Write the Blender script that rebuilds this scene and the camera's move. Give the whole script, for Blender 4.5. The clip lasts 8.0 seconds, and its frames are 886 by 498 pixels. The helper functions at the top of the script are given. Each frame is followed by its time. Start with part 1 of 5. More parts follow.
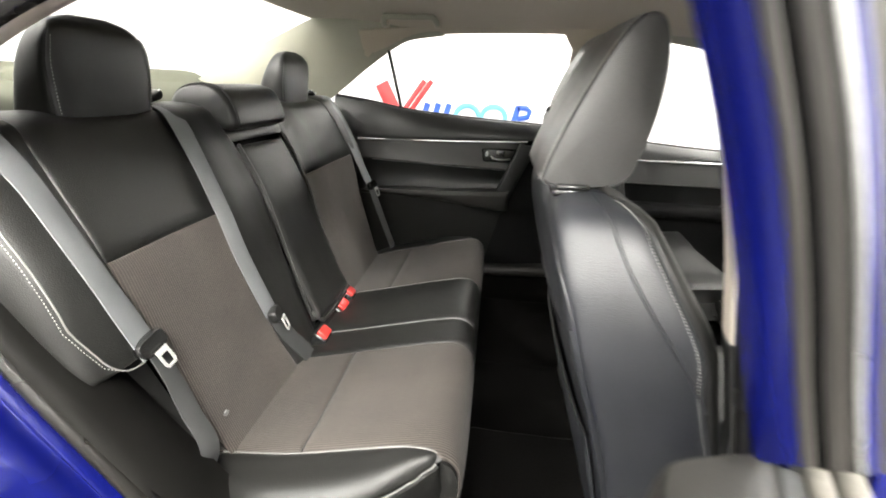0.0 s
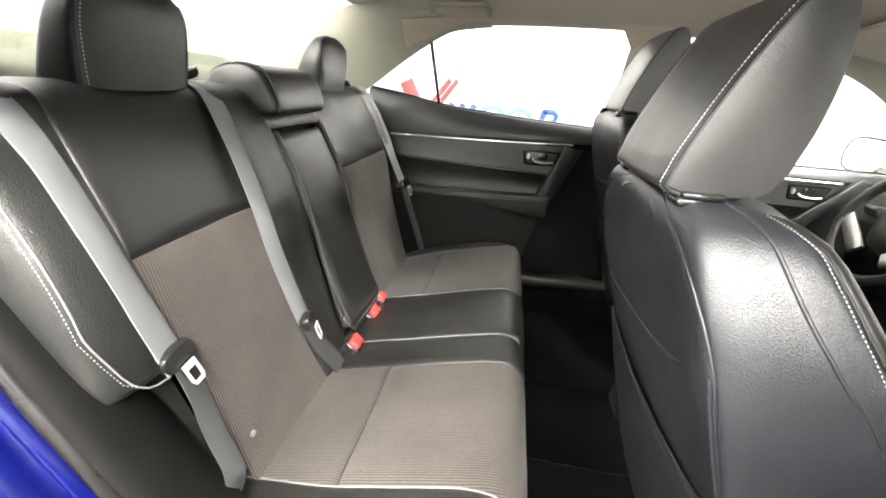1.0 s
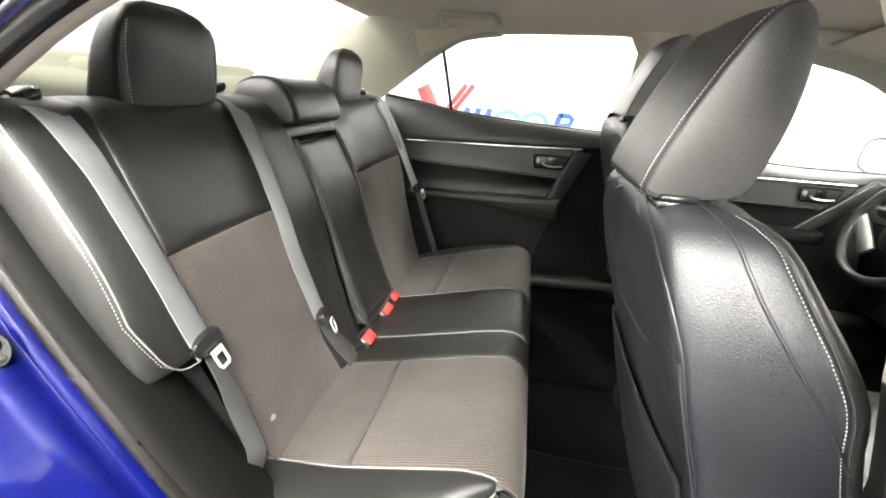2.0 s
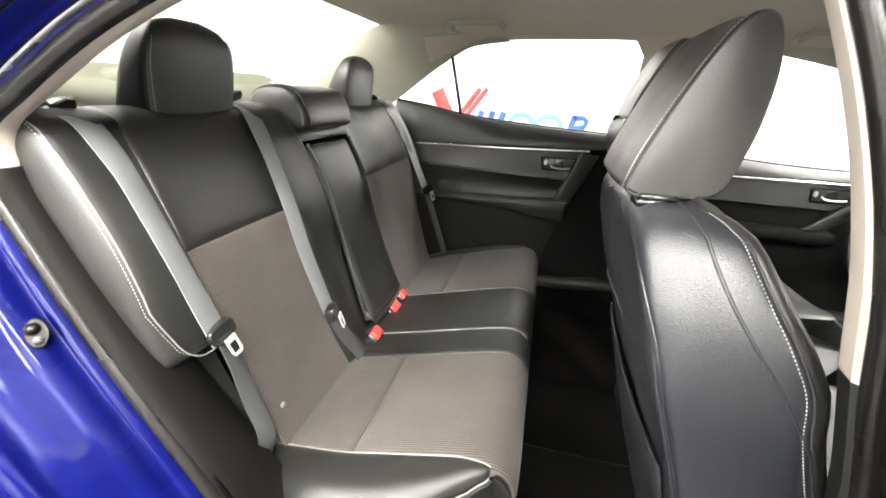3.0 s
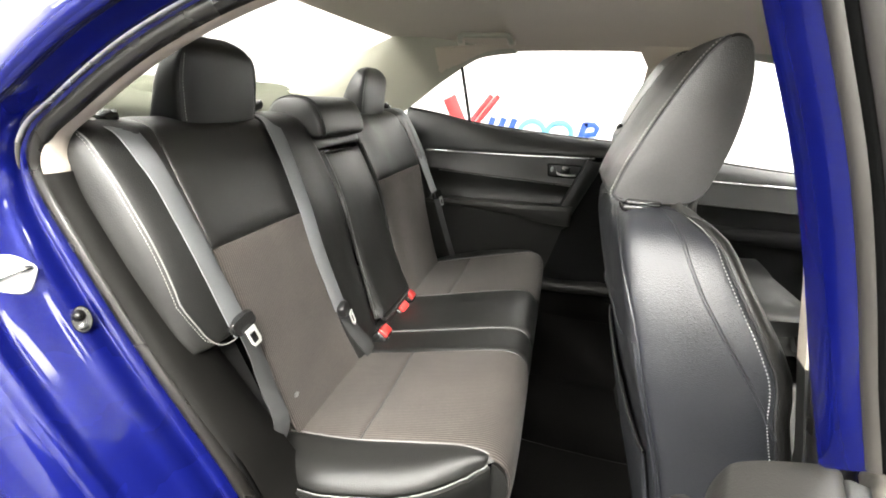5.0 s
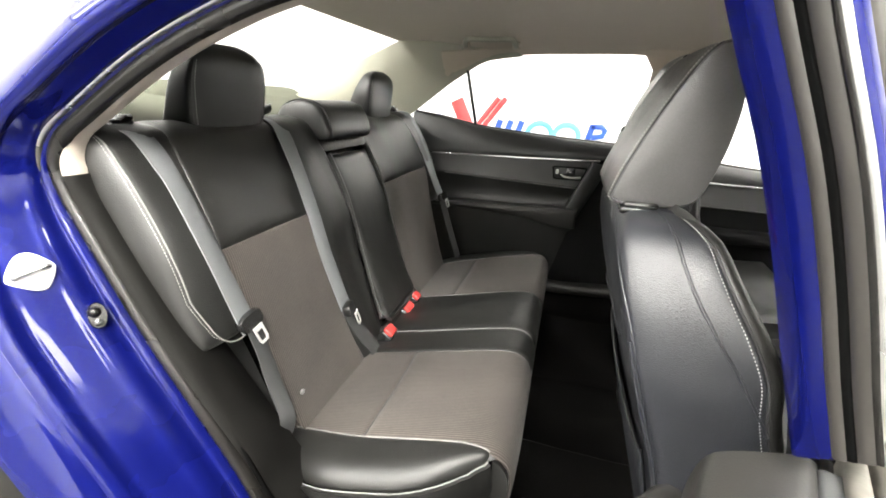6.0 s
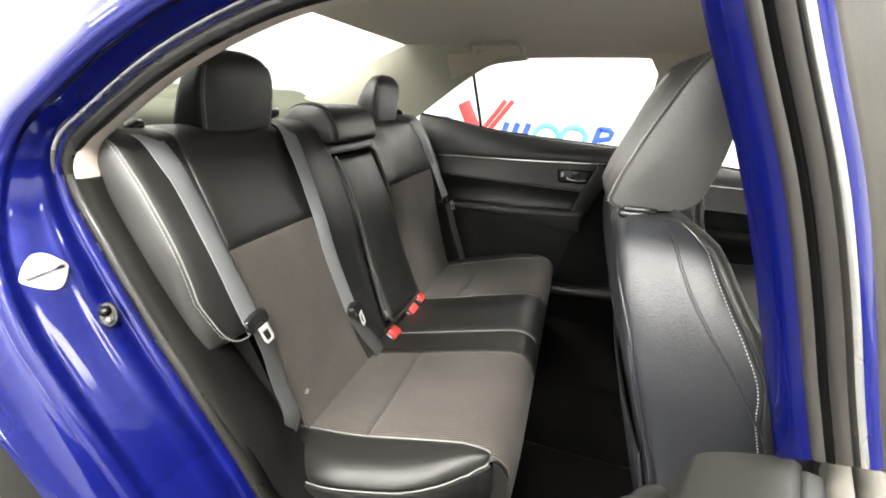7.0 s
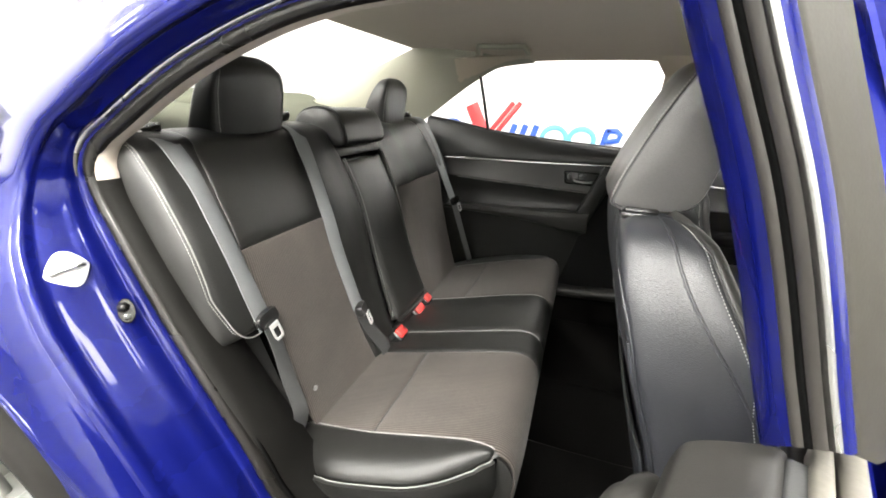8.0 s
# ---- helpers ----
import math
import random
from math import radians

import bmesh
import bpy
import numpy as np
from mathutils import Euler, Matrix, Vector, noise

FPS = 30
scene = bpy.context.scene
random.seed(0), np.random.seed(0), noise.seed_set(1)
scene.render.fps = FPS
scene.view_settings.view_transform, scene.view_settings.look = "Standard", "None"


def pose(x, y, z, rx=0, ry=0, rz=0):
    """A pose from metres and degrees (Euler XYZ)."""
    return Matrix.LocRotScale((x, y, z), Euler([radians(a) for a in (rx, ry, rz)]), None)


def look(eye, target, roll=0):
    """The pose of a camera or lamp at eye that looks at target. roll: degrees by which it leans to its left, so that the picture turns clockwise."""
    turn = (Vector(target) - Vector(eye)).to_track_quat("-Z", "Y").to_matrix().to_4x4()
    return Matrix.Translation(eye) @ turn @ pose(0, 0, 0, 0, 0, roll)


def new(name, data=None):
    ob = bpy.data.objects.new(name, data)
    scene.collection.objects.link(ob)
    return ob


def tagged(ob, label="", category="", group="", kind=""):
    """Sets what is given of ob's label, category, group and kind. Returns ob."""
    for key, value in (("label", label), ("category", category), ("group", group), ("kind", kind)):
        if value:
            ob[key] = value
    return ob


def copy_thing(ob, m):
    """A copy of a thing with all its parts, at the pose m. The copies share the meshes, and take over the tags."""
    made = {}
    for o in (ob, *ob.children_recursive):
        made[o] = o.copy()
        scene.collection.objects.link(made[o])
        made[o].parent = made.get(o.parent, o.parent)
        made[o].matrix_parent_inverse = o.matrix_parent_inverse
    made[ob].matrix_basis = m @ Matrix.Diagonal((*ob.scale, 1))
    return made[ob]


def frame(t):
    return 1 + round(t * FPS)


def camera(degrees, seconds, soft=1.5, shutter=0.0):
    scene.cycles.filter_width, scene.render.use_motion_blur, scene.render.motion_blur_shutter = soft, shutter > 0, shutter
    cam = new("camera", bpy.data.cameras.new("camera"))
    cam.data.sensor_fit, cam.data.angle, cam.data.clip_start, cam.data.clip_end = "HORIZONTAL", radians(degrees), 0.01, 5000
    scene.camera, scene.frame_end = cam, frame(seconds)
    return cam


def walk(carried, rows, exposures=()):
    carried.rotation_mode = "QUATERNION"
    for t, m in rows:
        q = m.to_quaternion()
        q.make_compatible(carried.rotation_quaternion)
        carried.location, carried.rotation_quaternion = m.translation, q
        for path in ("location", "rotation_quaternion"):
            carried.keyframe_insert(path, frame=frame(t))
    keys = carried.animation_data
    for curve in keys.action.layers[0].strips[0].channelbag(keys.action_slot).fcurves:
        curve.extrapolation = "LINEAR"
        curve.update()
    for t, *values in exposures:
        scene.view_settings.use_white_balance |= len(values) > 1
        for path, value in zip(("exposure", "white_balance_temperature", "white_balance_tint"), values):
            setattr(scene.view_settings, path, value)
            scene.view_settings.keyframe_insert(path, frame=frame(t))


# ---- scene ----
cam = camera(93.1, 8.0, 1.8, 0.5)
PATH = [
    (0, (0.23, -1.076, 1.116), (0.021, 0.776, 0.39), 1.9),
    (0.5, (0.143, -1.009, 1.097), (-0.082, 0.841, 0.373), 3.7),
    (1, (0.123, -0.991, 1.086), (-0.127, 0.858, 0.366), 4.3),
    (1.5, (0.137, -1.01, 1.092), (-0.159, 0.833, 0.374), 4.0),
    (2.8, (0.184, -1.066, 1.106), (-0.212, 0.765, 0.406), 2.9),
    (3, (0.193, -1.069, 1.106), (-0.222, 0.758, 0.404), 2.8),
    (3.5, (0.204, -1.085, 1.109), (-0.228, 0.739, 0.414), 2.8),
    (4, (0.211, -1.097, 1.113), (-0.234, 0.727, 0.422), 2.7),
    (4.5, (0.214, -1.107, 1.115), (-0.242, 0.716, 0.43), 2.8),
    (6, (0.231, -1.129, 1.121), (-0.276, 0.686, 0.448), 2.7),
    (6.5, (0.237, -1.131, 1.122), (-0.286, 0.68, 0.453), 2.7),
    (7, (0.241, -1.135, 1.126), (-0.298, 0.672, 0.46), 2.7),
    (7.5, (0.245, -1.143, 1.127), (-0.312, 0.66, 0.465), 2.6),
    (8, (0.25, -1.15, 1.129), (-0.326, 0.648, 0.469), 2.5),
]
walk(cam, [(t, look(eye, target, roll)) for t, eye, target, roll in PATH],
     [(0, -0.27), (0.5, 0.05), (1, 0.26), (1.5, 0.24), (2.8, 0.11), (3.5, 0.05), (4.5, 0.0), (6, -0.23), (8, -0.33)])

# the room's light is soft and white; the picture is exposed for the car's inside
# ---- world and lights ----
world = bpy.data.worlds.new("studio_air")
world.use_nodes = True
world.node_tree.nodes["Background"].inputs[0].default_value = (0.9, 0.95, 1.0, 1)
world.node_tree.nodes["Background"].inputs[1].default_value = 0.3
scene.world = world

# ---- materials ----


def nodes_of(name):
    m = bpy.data.materials.new(name)
    m.use_nodes = True
    nt = m.node_tree
    return m, nt, nt.nodes, nt.links, nt.nodes["Principled BSDF"]


def surface(name, colour, rough, metal=0.0, vary=0.12, scale=6.0, fine=300.0, bump=0.1, depth=0.001, coat=0.0, spec=0.5, sheen=0.0, cells=False, waves=0.0):
    """A plain material with mottling at two scales, uneven gloss and a fine relief."""
    m, nt, nd, ln, bsdf = nodes_of(name)
    tc = nd.new("ShaderNodeTexCoord")
    big, small = nd.new("ShaderNodeTexNoise"), nd.new("ShaderNodeTexNoise")
    big.inputs["Scale"].default_value, big.inputs["Detail"].default_value = scale, 4
    small.inputs["Scale"].default_value, small.inputs["Detail"].default_value = fine * 0.5, 3
    ln.new(tc.outputs["Object"], big.inputs["Vector"])
    ln.new(tc.outputs["Object"], small.inputs["Vector"])
    add = nd.new("ShaderNodeMath")
    add.operation = "ADD"
    ln.new(big.outputs["Fac"], add.inputs[0])
    ln.new(small.outputs["Fac"], add.inputs[1])
    ramp = nd.new("ShaderNodeMapRange")
    ramp.inputs["From Min"].default_value, ramp.inputs["From Max"].default_value = 0.6, 1.4
    ramp.inputs["To Min"].default_value, ramp.inputs["To Max"].default_value = 1 - vary, 1 + vary
    ln.new(add.outputs[0], ramp.inputs["Value"])
    mul = nd.new("ShaderNodeVectorMath")
    mul.operation = "SCALE"
    mul.inputs[0].default_value = colour
    ln.new(ramp.outputs[0], mul.inputs["Scale"])
    ln.new(mul.outputs[0], bsdf.inputs["Base Color"])
    rr = nd.new("ShaderNodeMapRange")
    rr.inputs["From Min"].default_value, rr.inputs["From Max"].default_value = 0.3, 0.7
    rr.inputs["To Min"].default_value, rr.inputs["To Max"].default_value = max(rough - 0.08, 0.02), min(rough + 0.08, 1)
    ln.new(big.outputs["Fac"], rr.inputs["Value"])
    ln.new(rr.outputs[0], bsdf.inputs["Roughness"])
    bsdf.inputs["Metallic"].default_value = metal
    bsdf.inputs["Specular IOR Level"].default_value = spec
    bsdf.inputs["Coat Weight"].default_value = coat
    bsdf.inputs["Coat Roughness"].default_value = 0.04
    bsdf.inputs["Sheen Weight"].default_value = sheen
    if bump:
        relief = nd.new("ShaderNodeBump")
        relief.inputs["Strength"].default_value, relief.inputs["Distance"].default_value = bump, depth
        if cells:
            vor = nd.new("ShaderNodeTexVoronoi")
            vor.inputs["Scale"].default_value = fine
            ln.new(tc.outputs["Object"], vor.inputs["Vector"])
            ln.new(vor.outputs["Distance"], relief.inputs["Height"])
        else:
            tex = nd.new("ShaderNodeTexNoise")
            tex.inputs["Scale"].default_value, tex.inputs["Detail"].default_value = fine, 2
            ln.new(tc.outputs["Object"], tex.inputs["Vector"])
            ln.new(tex.outputs["Fac"], relief.inputs["Height"])
        ln.new(relief.outputs["Normal"], bsdf.inputs["Normal"])
        if waves:
            # soft creases and sags of stuffed leather
            crease, sag = nd.new("ShaderNodeTexNoise"), nd.new("ShaderNodeBump")
            crease.inputs["Scale"].default_value, crease.inputs["Detail"].default_value = 11, 1
            crease.inputs["Distortion"].default_value = 0.4
            sag.inputs["Strength"].default_value, sag.inputs["Distance"].default_value = waves, 0.012
            ln.new(tc.outputs["Object"], crease.inputs["Vector"])
            ln.new(crease.outputs["Fac"], sag.inputs["Height"])
            ln.new(sag.outputs["Normal"], relief.inputs["Normal"])
    return m


def ribbed(name, light, dark, period, rough=0.9):
    """Corded cloth: fine cords that run along the seat, side by side across the car."""
    m, nt, nd, ln, bsdf = nodes_of(name)
    tc, sep = nd.new("ShaderNodeTexCoord"), nd.new("ShaderNodeSeparateXYZ")
    wob = nd.new("ShaderNodeTexNoise")
    wob.inputs["Scale"].default_value, wob.inputs["Detail"].default_value = 9, 3
    ln.new(tc.outputs["Object"], wob.inputs["Vector"])
    ln.new(tc.outputs["Object"], sep.inputs[0])
    cord = nd.new("ShaderNodeMath")
    cord.operation = "MULTIPLY_ADD"
    cord.inputs[1].default_value = 2 * math.pi / period
    sway = nd.new("ShaderNodeMath")
    sway.operation = "MULTIPLY"
    sway.inputs[1].default_value = 3.0
    ln.new(wob.outputs["Fac"], sway.inputs[0])
    ln.new(sep.outputs["Y"], cord.inputs[0])
    ln.new(sway.outputs[0], cord.inputs[2])
    wave = nd.new("ShaderNodeMath")
    wave.operation = "SINE"
    ln.new(cord.outputs[0], wave.inputs[0])
    span = nd.new("ShaderNodeMapRange")
    span.inputs["From Min"].default_value = -1
    ln.new(wave.outputs[0], span.inputs["Value"])
    fuzz = nd.new("ShaderNodeTexNoise")
    fuzz.inputs["Scale"].default_value, fuzz.inputs["Detail"].default_value = 420, 3
    ln.new(tc.outputs["Object"], fuzz.inputs["Vector"])
    both = nd.new("ShaderNodeMath")
    both.operation = "MULTIPLY"
    ln.new(span.outputs[0], both.inputs[0])
    ln.new(fuzz.outputs["Fac"], both.inputs[1])
    mix = nd.new("ShaderNodeMix")
    mix.data_type = "RGBA"
    mix.inputs["A"].default_value, mix.inputs["B"].default_value = (*dark, 1), (*light, 1)
    wide = nd.new("ShaderNodeMapRange")
    wide.inputs["From Max"].default_value = 0.6
    ln.new(both.outputs[0], wide.inputs["Value"])
    ln.new(wide.outputs[0], mix.inputs["Factor"])
    worn, wear, tone = nd.new("ShaderNodeTexNoise"), nd.new("ShaderNodeMapRange"), nd.new("ShaderNodeVectorMath")
    worn.inputs["Scale"].default_value, worn.inputs["Detail"].default_value = 7, 5
    ln.new(tc.outputs["Object"], worn.inputs["Vector"])
    ln.new(worn.outputs["Fac"], wear.inputs["Value"])
    wear.inputs["From Min"].default_value, wear.inputs["From Max"].default_value = 0.3, 0.7
    wear.inputs["To Min"].default_value, wear.inputs["To Max"].default_value = 0.80, 1.15
    tone.operation = "SCALE"
    ln.new(mix.outputs["Result"], tone.inputs[0])
    ln.new(wear.outputs[0], tone.inputs["Scale"])
    ln.new(tone.outputs[0], bsdf.inputs["Base Color"])
    relief = nd.new("ShaderNodeBump")
    relief.inputs["Strength"].default_value, relief.inputs["Distance"].default_value = 0.5, 0.0012
    ln.new(span.outputs[0], relief.inputs["Height"])
    ln.new(relief.outputs["Normal"], bsdf.inputs["Normal"])
    bsdf.inputs["Roughness"].default_value = rough
    bsdf.inputs["Sheen Weight"].default_value = 0.08
    bsdf.inputs["Specular IOR Level"].default_value = 0.25
    return m


def glowing(name, colour, strength):
    m, nt, nd, ln, bsdf = nodes_of(name)
    bsdf.inputs["Base Color"].default_value = (0.9, 0.9, 0.9, 1)
    bsdf.inputs["Emission Color"].default_value = (*colour, 1)
    bsdf.inputs["Emission Strength"].default_value = strength
    return m


def pane_glass(name, tint=(1, 1, 1)):
    m, nt, nd, ln, bsdf = nodes_of(name)
    clear, shine, mix, edge = (nd.new(k) for k in ("ShaderNodeBsdfTransparent", "ShaderNodeBsdfGlossy", "ShaderNodeMixShader", "ShaderNodeLayerWeight"))
    clear.inputs[0].default_value = (*tint, 1)
    shine.inputs["Roughness"].default_value = 0.01
    power, part_of = nd.new("ShaderNodeMath"), nd.new("ShaderNodeMath")
    power.operation, power.inputs[1].default_value = "POWER", 5.0
    part_of.operation, part_of.inputs[1].default_value, part_of.inputs[2].default_value = "MULTIPLY_ADD", 0.4, 0.02
    ln.new(edge.outputs["Facing"], power.inputs[0])
    ln.new(power.outputs[0], part_of.inputs[0])
    ln.new(part_of.outputs[0], mix.inputs[0])
    ln.new(clear.outputs[0], mix.inputs[1])
    ln.new(shine.outputs[0], mix.inputs[2])
    ln.new(mix.outputs[0], nd["Material Output"].inputs[0])
    return m


leather = surface("black_leather", (0.0150, 0.0160, 0.0190), 0.37, vary=0.22, scale=6, fine=700, bump=0.32, depth=0.0012, spec=0.66, cells=True, waves=0.05)
leather_soft = surface("black_leather_smooth", (0.0118, 0.0117, 0.0110), 0.37, vary=0.22, scale=6, fine=600, bump=0.38, depth=0.0008, spec=0.46, cells=True, waves=0.09)
leather_head = surface("worn_grey_black_leather", (0.028, 0.0274, 0.0268), 0.37, vary=0.25, scale=7, fine=800, bump=0.28, depth=0.0011, spec=0.7, cells=True, waves=0.09)
leather_edge = surface("grey_leather_edge", (0.16, 0.16, 0.155), 0.5, fine=600, bump=0.1)
cloth = ribbed("grey_corded_cloth", (0.080, 0.069, 0.060), (0.023, 0.0195, 0.0172), 0.0048)
thread = surface("white_thread", (0.45, 0.45, 0.43), 0.7, fine=900, bump=0.2)
thread_dark = surface("dark_thread", (0.012, 0.012, 0.013), 0.7, fine=900, bump=0.2)
piping_mat = surface("pale_grey_piping", (0.16, 0.16, 0.152), 0.5, fine=900, bump=0.1)
vinyl = surface("black_grained_plastic", (0.011, 0.011, 0.0105), 0.40, fine=900, bump=0.15, depth=0.0006, spec=0.42, cells=True)
vinyl_grey = surface("dark_grey_grained_plastic", (0.014, 0.0134, 0.0122), 0.46, fine=900, bump=0.15, depth=0.0006, spec=0.38, cells=True)
# dull black of slots and flock, also the shade in the seal gaps
slot_black = surface("dull_black_flock_and_gap_shade", (0.0015, 0.0015, 0.0015), 0.95, bump=0, spec=0.02)
trim_grey = surface("dull_dark_grey_plastic", (0.0050, 0.0047, 0.0042), 0.72, vary=0.15, fine=800, bump=0.15, depth=0.0006, spec=0.1, cells=True)
trim_black = surface("matt_black_plastic", (0.0035, 0.0035, 0.0035), 0.8, vary=0.2, fine=700, bump=0.2, depth=0.0006, spec=0.1)
rubber = surface("black_rubber", (0.0070, 0.0065, 0.0058), 0.27, fine=500, bump=0.05, spec=0.34)
post_rubber = surface("warm_grey_rubber", (0.018, 0.0165, 0.0148), 0.36, vary=0.1, scale=14, fine=500, bump=0.05, spec=0.5)
olive_film = surface("olive_grey_frame_film", (0.013, 0.012, 0.009), 0.5, vary=0.12, scale=12, fine=500, bump=0.05, spec=0.2)
belt_grey = surface("weathered_cream_rubber", (0.085, 0.079, 0.067), 0.6, vary=0.2, scale=20, fine=400, bump=0.1)
pale_lip = surface("pale_grey_rubber_lip", (0.065, 0.061, 0.053), 0.22, vary=0.15, scale=10, fine=500, bump=0.05, coat=0.8)
lining = surface("beige_grey_roof_cloth", (0.44, 0.385, 0.31), 0.95, vary=0.06, fine=700, bump=0.15, sheen=0.2)
cream = surface("cream_plastic", (0.46, 0.41, 0.35), 0.55, vary=0.05, fine=900, bump=0.08)
shelf_mat = surface("grey_green_shelf_felt", (0.085, 0.088, 0.068), 0.95, fine=500, bump=0.2, spec=0.05)
pillar_mat = surface("pale_grey_pillar_plastic", (0.31, 0.306, 0.25), 0.6, vary=0.05, fine=900, bump=0.08)
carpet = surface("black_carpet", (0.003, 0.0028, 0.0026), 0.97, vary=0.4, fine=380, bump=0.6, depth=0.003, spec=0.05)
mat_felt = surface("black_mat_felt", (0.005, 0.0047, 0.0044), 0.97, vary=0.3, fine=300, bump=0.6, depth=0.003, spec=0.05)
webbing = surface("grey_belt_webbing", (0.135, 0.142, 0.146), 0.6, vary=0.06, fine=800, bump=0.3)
# same webbing with shade put into its colour; the door felt shares it
shaded_webbing_and_felt = surface("shaded_belt_webbing_and_dark_felt", (0.035, 0.036, 0.036), 0.6, vary=0.06, fine=800, bump=0.3)
chrome = surface("chrome", (0.80, 0.80, 0.80), 0.12, metal=1.0, vary=0.03, bump=0)
satin = surface("satin_silver", (0.62, 0.62, 0.60), 0.32, metal=1.0, vary=0.04, bump=0)
steel = surface("bare_steel", (0.55, 0.55, 0.54), 0.3, metal=1.0, vary=0.1, fine=200, bump=0.05)
white_steel = surface("white_coated_steel", (0.50, 0.50, 0.50), 0.45, vary=0.12, scale=40, fine=300, bump=0.08)
tongue_steel = surface("dull_plated_steel", (0.42, 0.42, 0.41), 0.4, vary=0.1, bump=0)
red_plastic = surface("red_plastic", (0.50, 0.035, 0.03), 0.4, vary=0.05, bump=0)
black_gloss = surface("black_gloss_plastic", (0.012, 0.012, 0.012), 0.25, vary=0.1, bump=0)
paint = surface("blue_metallic_paint", (0.0024, 0.0040, 0.066), 0.24, metal=0.3, vary=0.05, fine=1500, bump=0, coat=0.55, spec=0.05)
tyre_mat = surface("dusty_tyre_rubber", (0.0075, 0.0069, 0.0060), 0.85, vary=0.25, fine=250, bump=0.3, spec=0.15)
wall_paint = surface("white_wall_paint", (0.86, 0.86, 0.85), 0.7, vary=0.02, scale=1, fine=60, bump=0.05)
floor_paint = surface("grey_floor_coating", (0.055, 0.055, 0.055), 0.45, vary=0.06, scale=1.5, fine=40, bump=0.03)
sign_red = surface("red_sign_acrylic", (0.42, 0.018, 0.02), 0.4, bump=0)
sign_blue = surface("blue_sign_acrylic", (0.012, 0.06, 0.34), 0.4, bump=0)
sign_teal = surface("teal_sign_acrylic", (0.09, 0.30, 0.42), 0.4, bump=0)
glass = pane_glass("window_glass")
mirror_mat = surface("mirror_silvering", (0.95, 0.95, 0.95), 0.02, metal=1.0, vary=0.0, bump=0)
# glow of the added, unseen ceiling panels, in three strengths
lamp_mid = glowing("added_lamp_diffuser", (1.0, 0.975, 0.91), 100.0)
lamp_low = glowing("dim_added_lamp_diffuser", (1.0, 0.975, 0.91), 45.0)
lamp_near = glowing("bright_added_lamp_diffuser", (1.0, 0.975, 0.91), 330.0)

# ---- builders ----


def cr(pts, n, closed=False):
    """n places on a smooth curve through pts."""
    P = [Vector(p) for p in pts]
    m = len(P)
    segs, out = (m if closed else m - 1), []
    for i in range(n):
        t = i * segs / (n if closed else n - 1)
        k = min(int(t), segs - 1)
        f = t - k
        if closed:
            a, b, c, d = P[k - 1], P[k % m], P[(k + 1) % m], P[(k + 2) % m]
        else:
            a, b, c, d = P[max(k - 1, 0)], P[k], P[k + 1], P[min(k + 2, m - 1)]
        out.append(0.5 * (2 * b + (c - a) * f + (2 * a - 5 * b + 4 * c - d) * f * f + (3 * b - a - 3 * c + d) * f**3))
    return out


def prof(xs, ys):
    """A smooth function through (xs, ys), flat beyond the ends."""
    xs, ys = np.array(xs, float), np.array(ys, float)
    h, d = np.diff(xs), np.diff(ys) / np.diff(xs)
    m = np.zeros(len(xs))
    for i in range(1, len(xs) - 1):
        m[i] = 0 if d[i - 1] * d[i] <= 0 else 2 * d[i - 1] * d[i] / (d[i - 1] + d[i])
    m[0], m[-1] = d[0], d[-1]

    def at(x):
        if x <= xs[0]:
            return float(ys[0])
        if x >= xs[-1]:
            return float(ys[-1])
        i = int(np.searchsorted(xs, x)) - 1
        t = (x - xs[i]) / h[i]
        return float((2 * t**3 - 3 * t**2 + 1) * ys[i] + (t**3 - 2 * t**2 + t) * h[i] * m[i] + (3 * t**2 - 2 * t**3) * ys[i + 1] + (t**3 - t**2) * h[i] * m[i + 1])

    return at


def thing(name, label, category, at=(0, 0, 0), group="", kind=""):
    ob = new(name)
    ob.location = at
    ob.empty_display_size = 0.05
    bpy.context.view_layer.update()
    return tagged(ob, label, category, group, kind)


def link(name, verts, faces, mat, parent=None, label="", smooth=True):
    """One mesh object, given in the car's own axes, under its thing."""
    me = bpy.data.meshes.new(name)
    me.from_pydata([tuple(v) for v in verts], [], faces)
    me.validate()
    bm = bmesh.new()
    bm.from_mesh(me)
    bmesh.ops.recalc_face_normals(bm, faces=bm.faces)
    bm.to_mesh(me)
    bm.free()
    if smooth:
        me.polygons.foreach_set("use_smooth", [True] * len(me.polygons))
        me.set_sharp_from_angle(angle=radians(50))
    me.materials.append(mat)
    ob = new(name, me)
    if parent is not None:
        ob.parent = parent
        base = parent.location if parent.type == "EMPTY" else Vector()
        ob.matrix_parent_inverse = Matrix.Translation(-base)
    if label:
        ob["label"] = label
    return ob


def normals(P):
    nu, nv = len(P), len(P[0])
    N = []
    for i in range(nu):
        row = []
        for j in range(nv):
            a = P[min(i + 1, nu - 1)][j] - P[max(i - 1, 0)][j]
            b = P[i][min(j + 1, nv - 1)] - P[i][max(j - 1, 0)]
            n = a.cross(b)
            row.append(n.normalized() if n.length > 1e-12 else Vector((0, 0, 1)))
        N.append(row)
    return N


